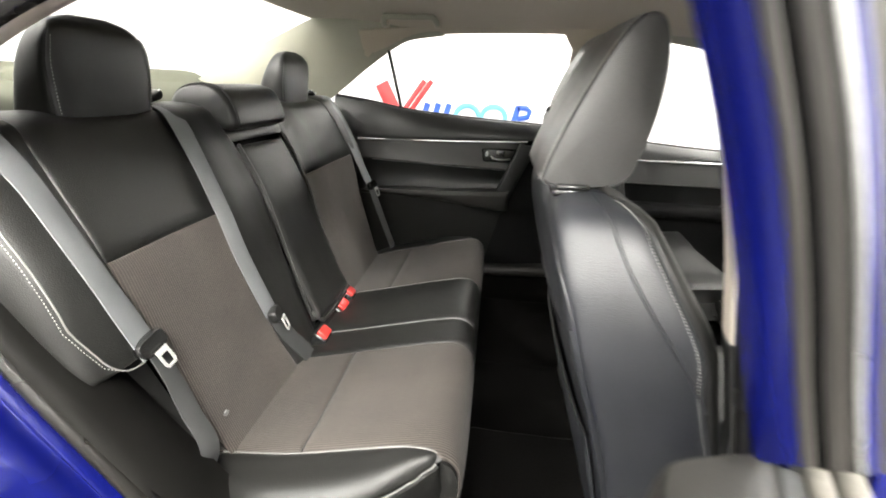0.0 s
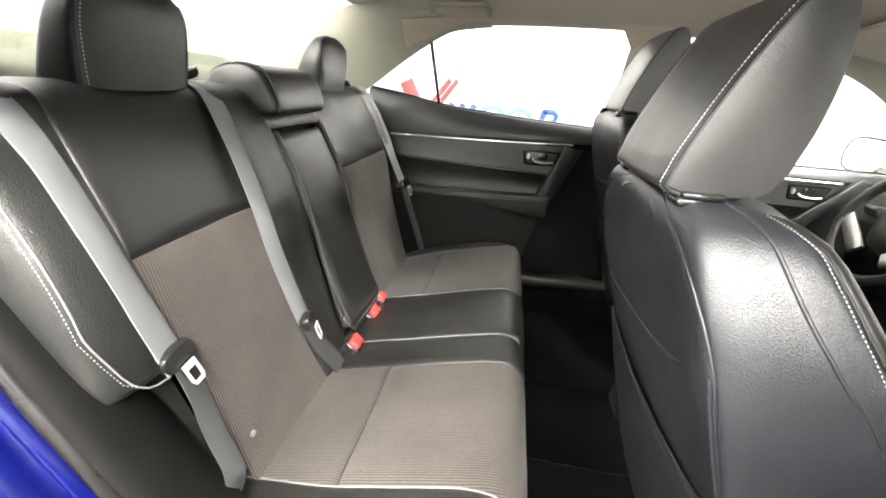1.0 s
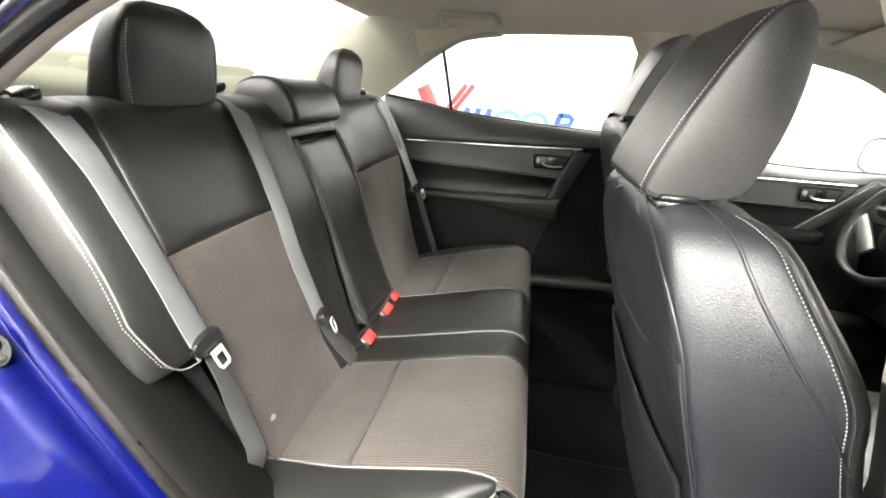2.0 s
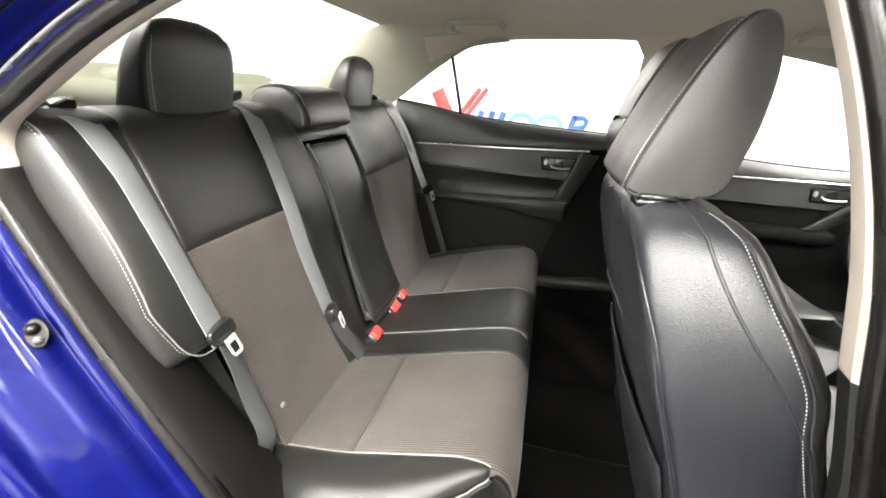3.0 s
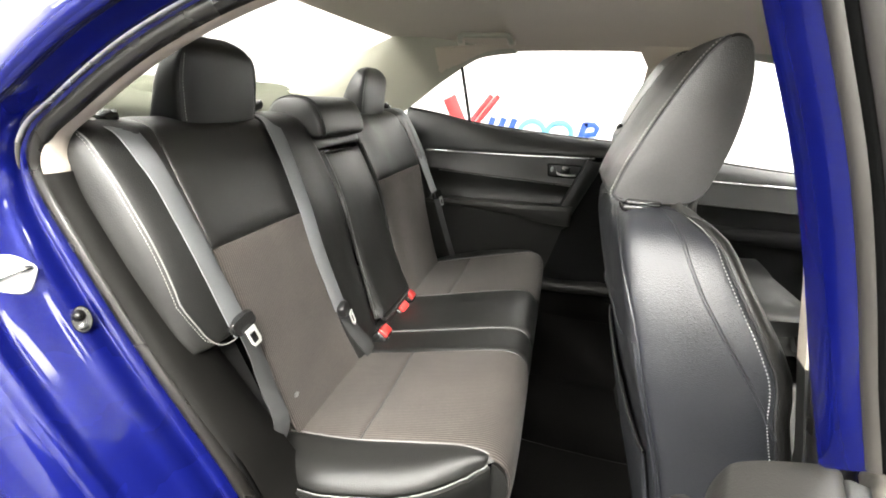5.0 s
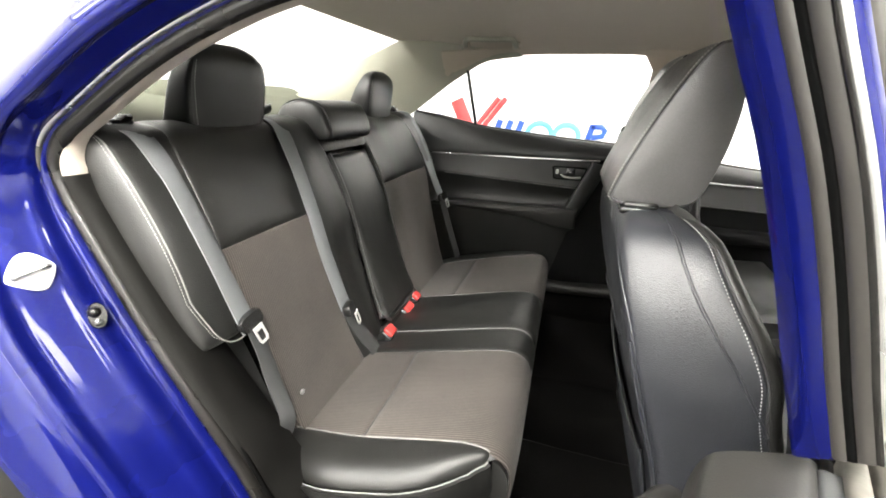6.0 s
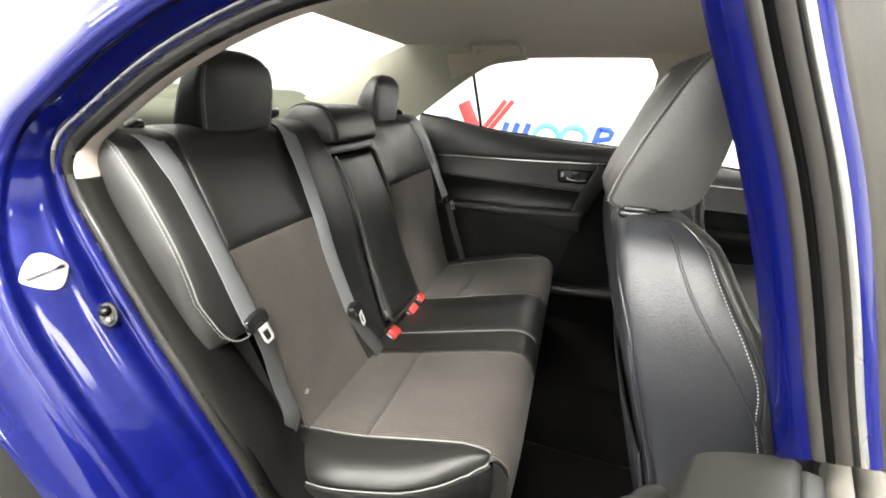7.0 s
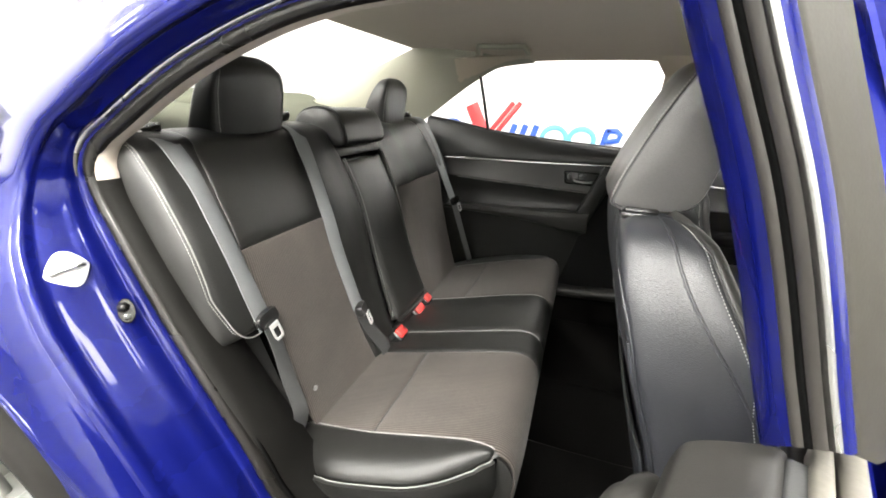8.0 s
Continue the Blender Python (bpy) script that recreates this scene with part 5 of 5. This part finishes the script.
def tongue(parent, at, way, face, w=0.050):
    t, f = Vector(way).normalized(), Vector(face).normalized()
    s = t.cross(f).normalized()
    P = Vector(at)
    sec = [(-0.5, 0.0), (-0.42, 0.55), (0.0, 0.75), (0.42, 0.55), (0.5, 0.0), (0.42, -0.5), (0.0, -0.6), (-0.42, -0.5)]
    loft("tongue_cover", [[P + s * a * w * k + t * b * 0.026 * k + f * h for a, b in cr([(q[0], q[1]) for q in sec], 32, True)] for k, h in ((0.9, -0.008), (1, -0.004), (1, 0.006), (0.88, 0.011))], black_gloss, parent, "black plastic tongue cover")
    q = P + t * 0.012 + f * 0.016
    o = [q + s * a + t * b for a, b in ((-0.010, 0.0), (-0.0105, 0.030), (-0.007, 0.038), (0.007, 0.038), (0.0105, 0.030), (0.010, 0.0))]
    i_ = [q + s * a + t * b for a, b in ((-0.0065, 0.010), (-0.0065, 0.028), (-0.005, 0.033), (0.005, 0.033), (0.0065, 0.028), (0.0065, 0.010))]
    verts, faces = [], []
    for h in (0.0015, -0.0015):
        verts += [p + f * h for p in o] + [p + f * h for p in i_]
    for k in range(6):
        j = (k + 1) % 6
        faces += [(k, j, 6 + j, 6 + k), (12 + k, 18 + k, 18 + j, 12 + j), (k, 12 + k, 12 + j, j), (6 + k, 6 + j, 18 + j, 18 + k)]
    link("tongue", verts, faces, tongue_steel, parent, "bare steel buckle tongue")


def retractor(parent, c, s=1):
    """A tapered guide over the belt's mouth, with two bolts and a small hook at its thin end."""
    a, b = Vector(c) + Vector((0, -0.040 * s, -0.010)), Vector(c) + Vector((0, 0.030 * s, 0.012))
    rows = []
    for t, h, d in ((0.0, 0.0035, 0.006), (0.06, 0.0050, 0.010), (0.45, 0.0085, 0.016), (0.86, 0.0110, 0.020), (0.97, 0.0095, 0.018), (1.0, 0.0060, 0.012)):
        q = a.lerp(b, t)
        rows.append([q + Vector((d * math.copysign(abs(math.cos(k)) ** 0.6, math.cos(k)), 0, h * math.copysign(abs(math.sin(k)) ** 0.6, math.sin(k)))) for k in np.linspace(0, 6.283, 20, endpoint=False)])
    cover = loft("retractor_cover", rows, black_gloss, parent, "black plastic belt guide")
    for t in (0.42, 0.92):
        q = a.lerp(b, t) + Vector((0.013, 0, 0.007))
        loft("bolt", [[q + Vector((h, r * math.cos(k), r * math.sin(k) + 0.3 * h)) for k in np.linspace(0, 6.283, 12, endpoint=False)] for r, h in ((0.0034, -0.004), (0.0034, 0.003), (0.002, 0.004))], steel, cover, "small steel bolt")
    tube("hook", cr([a + Vector((0, 0.004 * s, 0)), a + Vector((0.004, -0.008 * s, 0.004)), a + Vector((0.004, -0.018 * s, 0.002)), a + Vector((0.002, -0.022 * s, -0.008))], 14), 0.0035, black_gloss, parent, "black hook")
    block("clip", a + Vector((0.006, 0.004 * s, -0.006)), (0.006, 0.008, 0.010), tongue_steel, parent, "small pale clip", 0.002)


def on_back(y, z, out=0.012):
    """A place just in front of the backrest at a height."""
    return back(y, back_at(z)) + Vector((out, 0, out * 0.36))


b1 = thing("rear_seat_belt", "grey seat belt hanging over the bench, steel tongue", "seat belt", (-0.35, -0.55, 0.7), "rear seat belts")
belt_run("shoulder_webbing", [(-0.490, -0.600, 1.044), on_back(-0.602, 1.040, 0.008), on_back(-0.603, 0.98, 0.014), on_back(-0.603, 0.90, 0.014), on_back(-0.597, 0.80, 0.016), on_back(-0.586, 0.705, 0.022)], [(0.3, 0, 1), (1, 0.2, 0.8), (1, 0.3, 0.4), (1, 0.3, 0.4), (1, 0.2, 0.4)], 0.046, webbing, b1, "light grey webbing")
# lower run is coloured darker for the shade it hangs in
belt_run("lap_webbing", [on_back(-0.576, 0.710, 0.020), on_back(-0.574, 0.65, 0.024), on_back(-0.574, 0.58, 0.024), on_back(-0.576, 0.50, 0.020), (-0.268, -0.582, 0.40)], [(1, 0.1, 0.3), (1, -0.1, 0.2), (1, -0.4, 0.2)], 0.034, shaded_webbing_and_felt, b1, "grey lap webbing, its shade put into the colour")
tongue(b1, on_back(-0.586, 0.714, 0.026), (0.15, 0.30, -1), (1, -0.25, 0.3))
retractor(b1, (-0.480, -0.608, 1.054))

b2 = thing("rear_seat_belt", "grey seat belt hanging beside the centre seat", "seat belt", (-0.35, -0.25, 0.7), "rear seat belts")
belt_run("shoulder_webbing", [(-0.52, -0.222, 1.062), on_back(-0.244, 1.043, 0.010), on_back(-0.272, 0.97, 0.016), on_back(-0.290, 0.85, 0.018), on_back(-0.288, 0.74, 0.018), on_back(-0.270, 0.60, 0.018)], [(0.3, 0, 1), (1, 0, 0.8), (1, 0, 0.3), (1, 0, 0.3), (1, 0, 0.3)], 0.047, webbing, b2, "light grey webbing")
belt_run("lap_webbing", [on_back(-0.268, 0.605, 0.016), on_back(-0.246, 0.53, 0.018), on_back(-0.215, 0.46, 0.020), on_back(-0.205, 0.42, 0.02)], [(1, 0, 0.3)], 0.047, shaded_webbing_and_felt, b2, "folded grey webbing, its shade put into the colour")
tongue(b2, on_back(-0.270, 0.594, 0.024), (0.22, 0.20, -0.95), (1, 0.2, 0.3), 0.042)
retractor(b2, (-0.520, -0.205, 1.068))

b3 = thing("rear_seat_belt", "grey seat belt hanging beside the far door", "seat belt", (-0.35, 0.55, 0.7), "rear seat belts")
belt_run("shoulder_webbing", [(-0.51, 0.605, 1.062), on_back(0.602, 1.043, 0.012), (-0.372, 0.595, 0.955), (-0.322, 0.585, 0.845), (-0.262, 0.571, 0.722)], [(0.3, 0, 1), (1, -0.2, 0.8), (1, -0.3, 0.3), (1, -0.3, 0.3), (1, -0.3, 0.3)], 0.044, webbing, b3, "grey webbing")
belt_run("lap_webbing", [(-0.262, 0.571, 0.724), (-0.214, 0.570, 0.58), (-0.178, 0.572, 0.475), (-0.165, 0.575, 0.43)], [(1, -0.3, 0.3)], 0.040, shaded_webbing_and_felt, b3, "grey lap webbing, its shade put into the colour")
tongue(b3, (-0.258, 0.571, 0.728), (0.30, 0.10, -1), (1, -0.3, 0.3), 0.05)
retractor(b3, (-0.50, 0.60, 1.064), -1)


def buckle(y, x, z, lean, label):
    b = thing("belt_buckle", label, "belt buckle", (x, y, z - 0.05), "belt buckles")
    m = (lean, 38, 0)
    block("housing", (x - 0.006, y, z - 0.016), (0.040, 0.050, 0.062), black_gloss, b, "black plastic housing", 0.007, m)
    block("button", (x + 0.013, y, z + 0.012), (0.030, 0.042, 0.014), red_plastic, b, "red release button", 0.005, m)
    block("button_slot", (x + 0.024, y, z + 0.001), (0.005, 0.030, 0.004), slot_black, b, "", 0.001, m)


buckle(-0.140, -0.205, 0.470, 0, "seat belt buckle with a red release button")
buckle(0.022, -0.212, 0.468, 10, "seat belt buckle with a red release button")
buckle(0.095, -0.212, 0.476, -8, "seat belt buckle with a red release button")

# ---- front cabin ----
steer = thing("steering_wheel", "black leather steering wheel with silver trim", "steering wheel", (1.25, 0.37, 0.83))
HC = Vector((1.285, 0.372, 0.785))
WX, WZ = Vector((0, 1, 0)), Vector((0.42, 0, 0.907)).normalized()
WN = WX.cross(WZ).normalized()
WN = WN if WN.x < 0 else -WN
rimp = [HC + (WX * math.cos(a) + WZ * math.sin(a)) * 0.182 + WN * 0.03 for a in np.linspace(0, 2 * math.pi, 72, endpoint=False)]
tube("rim", rimp, 0.0165, leather_soft, steer, "black leather rim", 12, up=tuple(WN), closed=True)
pad = cr([(-0.075, 0.05), (0.0, 0.062), (0.075, 0.05), (0.085, 0.0), (0.06, -0.06), (0.0, -0.085), (-0.06, -0.06), (-0.085, 0.0)], 40, True)
loft("hub_pad", [[HC + WX * p.x * k + WZ * p.y * k + WN * h for p in pad] for k, h in ((1.0, -0.03), (1.0, 0.012), (0.85, 0.026), (0.4, 0.032))], vinyl, steer, "black hub pad")
loft("badge", [[HC + WX * 0.022 * math.cos(a) * k + WZ * (0.015 * math.sin(a) * k + 0.012) + WN * h for a in np.linspace(0, 6.283, 24, endpoint=False)] for k, h in ((1, 0.029), (1, 0.034), (0.8, 0.036))], chrome, steer, "plain oval chrome badge")
for s in (-1, 1):
    sweep("spoke", [HC + WX * s * 0.06 + WZ * 0.02 + WN * 0.004, HC + WX * s * 0.12 + WZ * 0.012 + WN * 0.016, HC + WX * s * 0.175 + WZ * 0.01 + WN * 0.028], bar_shape(0.062, 0.016, 0.006), vinyl, steer, "black spoke", up=tuple(WN))
    block("switch_pad", HC + WX * s * 0.112 + WZ * 0.02 + WN * 0.030, (0.012, 0.044, 0.034), vinyl_grey, steer, "grey switch pad", 0.005, (0, -25, 0))
    sweep("silver_trim", [HC + WX * s * 0.168 + WZ * -0.015 + WN * 0.03, HC + WX * s * 0.11 + WZ * -0.055 + WN * 0.026, HC + WX * s * 0.05 + WZ * -0.10 + WN * 0.022], bar_shape(0.046, 0.012, 0.004), satin, steer, "satin silver trim", up=tuple(WN))
tube("column", [HC - WN * 0.02, HC - WN * 0.28], 0.045, vinyl, steer, "black column cover", 14, up=(0, 1, 0))

dash = thing("dashboard", "grained black plastic dashboard", "dashboard", (1.6, 0, 0.5))
DASH = cr([(1.42, 0.52), (1.40, 0.66), (1.44, 0.80), (1.50, 0.905), (1.60, 0.94), (1.80, 0.945), (1.98, 0.93)], 24)
slab("panel", [[Vector((p.x, y, p.y + 0.02 * math.exp(-(((y - 0.37) / 0.2) ** 2)))) for p in DASH] for y in np.linspace(-0.72, 0.72, 30)], vinyl, dash, "grained black dash panel", 0.01)
block("knee_panel", (1.50, 0.37, 0.50), (0.12, 0.60, 0.20), vinyl, dash, "", 0.03, (0, 20, 0))

console = thing("centre_console", "black centre console with cup holder", "centre console", (0.8, 0, 0.25))
loft("tray", [[Vector((x, y * w, z)) for y, z in ((-0.09, 0.25), (-0.092, h - 0.02), (-0.08, h), (0.08, h), (0.092, h - 0.02), (0.09, 0.25))] for x, w, h in ((0.60, 0.9, 0.50), (0.62, 1, 0.52), (0.74, 1, 0.52), (0.76, 1, 0.42), (1.2, 1, 0.42), (1.42, 1.2, 0.60))], vinyl, console, "black console body")
cushion("lid", lambda u, v: Vector((lerp(0.61, 0.73, u), lerp(-0.085, 0.085, v), 0.522)), leather_soft, console, "padded black lid", 20, 14, 0.02, 0.03, 0.015, -1)
tube("cup_ring", [Vector((0.86 + 0.042 * math.cos(a), 0.03 + 0.042 * math.sin(a), 0.424)) for a in np.linspace(0, 6.283, 32, endpoint=False)], 0.004, chrome, console, "chrome cup ring", closed=True)

mirror = thing("door_mirror", "black-edged outside door mirror", "door mirror", (1.52, 0.93, 0.93))
ml = cr([(1.455, 0.94), (1.475, 0.99), (1.54, 1.012), (1.66, 1.012), (1.69, 0.95), (1.67, 0.885), (1.55, 0.875), (1.48, 0.895)], 48, True)
MC = Vector((1.56, 0.96, 0.945))
mo = [Vector((MC.x - (p.x - 1.57) * 0.30, MC.y + (p.x - 1.57) * 0.95, p.y)) for p in ml]
loft("housing", [[q + (MC - q) * k + Vector((h, 0, 0)) for q in mo] for k, h in ((0.0, 0.0), (-0.06, 0.02), (0.0, 0.07), (0.5, 0.11))], black_gloss, mirror, "black mirror housing")
loft("mirror_pane", [[q + (MC - q) * 0.10 + Vector((h, 0, 0)) for q in mo] for h in (-0.004, 0.0)], mirror_mat, mirror, "silvered mirror pane")
tube("arm", [Vector((1.54, 0.88, 0.89)), Vector((1.56, 0.72, 0.875))], 0.025, black_gloss, mirror, "black mirror arm", 10)

# floor mats
mat_a = thing("floor_mat", "black felt floor mat with a bound edge", "floor mat", (0.40, -0.36, 0.215), "rear floor mats")
def felt(cy):
    return lambda u, v: Vector((lerp(0.20, 0.66, u), cy + lerp(-0.24, 0.24, v), 0.222 + 0.004 * noise.noise(Vector((u * 5, v * 5, cy)))))
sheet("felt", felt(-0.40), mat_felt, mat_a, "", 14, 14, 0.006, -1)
tube("bound_edge", [felt(-0.40)(u, v) + Vector((0, 0, 0.002)) for u, v in [(t, 0) for t in np.linspace(0, 1, 12)] + [(1, t) for t in np.linspace(0, 1, 12)] + [(1 - t, 1) for t in np.linspace(0, 1, 12)] + [(0, 1 - t) for t in np.linspace(0, 1, 12)][:-1]], 0.004, vinyl_grey, mat_a, "bound edge", closed=True)
copy_thing(mat_a, pose(0.40, 0.42, 0.215))

# ---- open rear door: stands square to the car just ahead of the opening ----
odoor = thing("rear_right_door", "open blue rear door with black trim", "car door", (0.40, -1.3, 0.3))
fx = prof([0.90, 0.95, 1.0, 1.05, 1.1, 1.15, 1.2, 1.3], [0.393, 0.376, 0.359, 0.342, 0.323, 0.300, 0.277, 0.225])
# strips of the window frame's front post: paint, rubber, channel, rubber, bright edge
POST = ((0.0, 0.0, 0.010, -0.022, paint, "window_post", "blue painted window post", 0.0015), (0.010, -0.022, 0.0150, -0.0254, post_rubber, "frame_seal", "grey rubber frame seal", 0.0008), (0.0150, -0.0254, 0.0178, -0.0272, slot_black, "glass_channel", "black glass channel", 0.0008), (0.0178, -0.0272, 0.0240, -0.0327, post_rubber, "channel_lip", "grey rubber channel lip", 0.0008), (0.0240, -0.0327, 0.0256, -0.034, rubber, "lip_groove", "dark groove", 0.0006), (0.0256, -0.034, 0.0278, -0.0345, steel, "bright_edge", "bright metal edge", 0.0006), (0.0278, -0.0345, 0.0312, -0.0338, paint, "outer_post", "blue painted outer post", 0.0005), (0.0312, -0.0338, 0.046, -0.0225, olive_film, "outer_strip", "grey-beige strip on the post", 0.0))
for ax, ay, bx_, by, mat, nm, lab, crown in POST:
    rows = []
    for k in np.linspace(0, 1, 24):
        za, zb = (lerp(0.936 - 0.9 * w, 1.30, k) for w in (ay, by))
        a, b = (Vector((fx(z) + dx, -0.884 + dy - (1.0 - z) * 0.06 * (z < 1.0), z)) for z, dx, dy in ((za, ax, ay), (zb, bx_, by)))
        out = Vector((-0.75, -0.65, 0)) * crown
        deep_in = Vector((0.018, 0.014, 0)) * (0.2 if nm in ("outer_post", "bright_edge") else 1.0)
        rows.append([a + deep_in, a, a.lerp(b, 0.2) + out, a.lerp(b, 0.5) + out * 1.15, a.lerp(b, 0.8) + out, b, b + deep_in])
    slab(nm, rows, mat, odoor, lab, 0.0015)
# the rest of the door runs along WAY from its front end; ACROSS points to its outer side
WAY, ACROSS, FRONT = Vector((-0.37, -0.929, 0)), Vector((0.929, -0.37, 0)), Vector((0.373, -0.909, -0.008))


def at_door(s, w, z):
    return FRONT + WAY * (s - 0.037 - 0.63 * w) + ACROSS * w + Vector((0, 0, z))


CARD = cr([(0.03, 0.32), (-0.03, 0.45), (-0.04, 0.60), (-0.026, 0.74), (-0.042, 0.84), (-0.046, 0.895), (-0.043, 0.922), (-0.035, 0.931), (-0.012, 0.934), (-0.003, 0.931), (0.0, 0.922), (0.001, 0.89)], 60)
rows = []
for s_, k in [(0.0, 0.985), (0.006, 1.0)] + [(t, 1.0) for t in np.linspace(0.03, 1.0, 30)]:
    rows.append([at_door(s_, (-0.02 + (p.x + 0.02) * k) + 0.016 * max(0.0, p.x + 0.046) / 0.046, 0.62 + (p.y - 0.62) * (0.97 + 0.03 * k)) for p in CARD])
slab("door_card", rows, vinyl_grey, odoor, "dark grey grained inner door panel", 0.006)
sweep("pull_ridge", cr([at_door(-0.004, -0.050, 0.878), at_door(0.012, -0.056, 0.882), at_door(0.05, -0.066, 0.874), at_door(0.3, -0.075, 0.83), at_door(0.6, -0.07, 0.80)], 40), ring(0.013, 12), vinyl_grey, odoor, "padded ridge of the door pull", up=(0, 0, 1))
sweep("window_felt", [at_door(0.012, 0.0205, 0.924), at_door(1.0, 0.0205, 0.924)], bar_shape(0.014, 0.016, 0.003), shaded_webbing_and_felt, odoor, "worn dark felt window strip")
sweep("glass_slot", [at_door(0.006, 0.0265, 0.912), at_door(1.0, 0.0265, 0.912)], bar_shape(0.008, 0.016, 0.002), black_gloss, odoor, "black glass slot")
sweep("belt_seal", [at_door(-0.004, 0.0305, 0.928), at_door(1.0, 0.0305, 0.928)], bar_shape(0.012, 0.020, 0.004), belt_grey, odoor, "cream belt seal")
sweep("outer_belt_trim", [at_door(-0.036, 0.046, 0.926), at_door(1.0, 0.046, 0.926)], bar_shape(0.014, 0.024, 0.005), belt_grey, odoor, "cream outer belt trim")
sheet("outer_skin", lambda u, v: at_door(u - 0.06, 0.056 + 0.03 * math.sin(math.pi * v), lerp(0.30, 0.92, v)), paint, odoor, "glossy blue door skin", 16, 16, 0.004)
sheet("shut_face", lambda u, v: at_door(0.004, lerp(0.004, 0.055, u), lerp(0.32, 0.90, v)), paint, odoor, "blue painted shut face", 6, 12, 0.004)
frame_top = prof([0.0, 0.35, 0.70, 0.90], [1.30, 1.27, 1.12, 0.96])
sweep("window_frame", [at_door(t, 0.02 - 0.17 * (frame_top(t) - 0.93) / 0.37, frame_top(t)) for t in np.linspace(0.02, 0.9, 24)], bar_shape(0.03, 0.03, 0.006), paint, odoor, "blue painted window frame", up=(0, 0, 1))
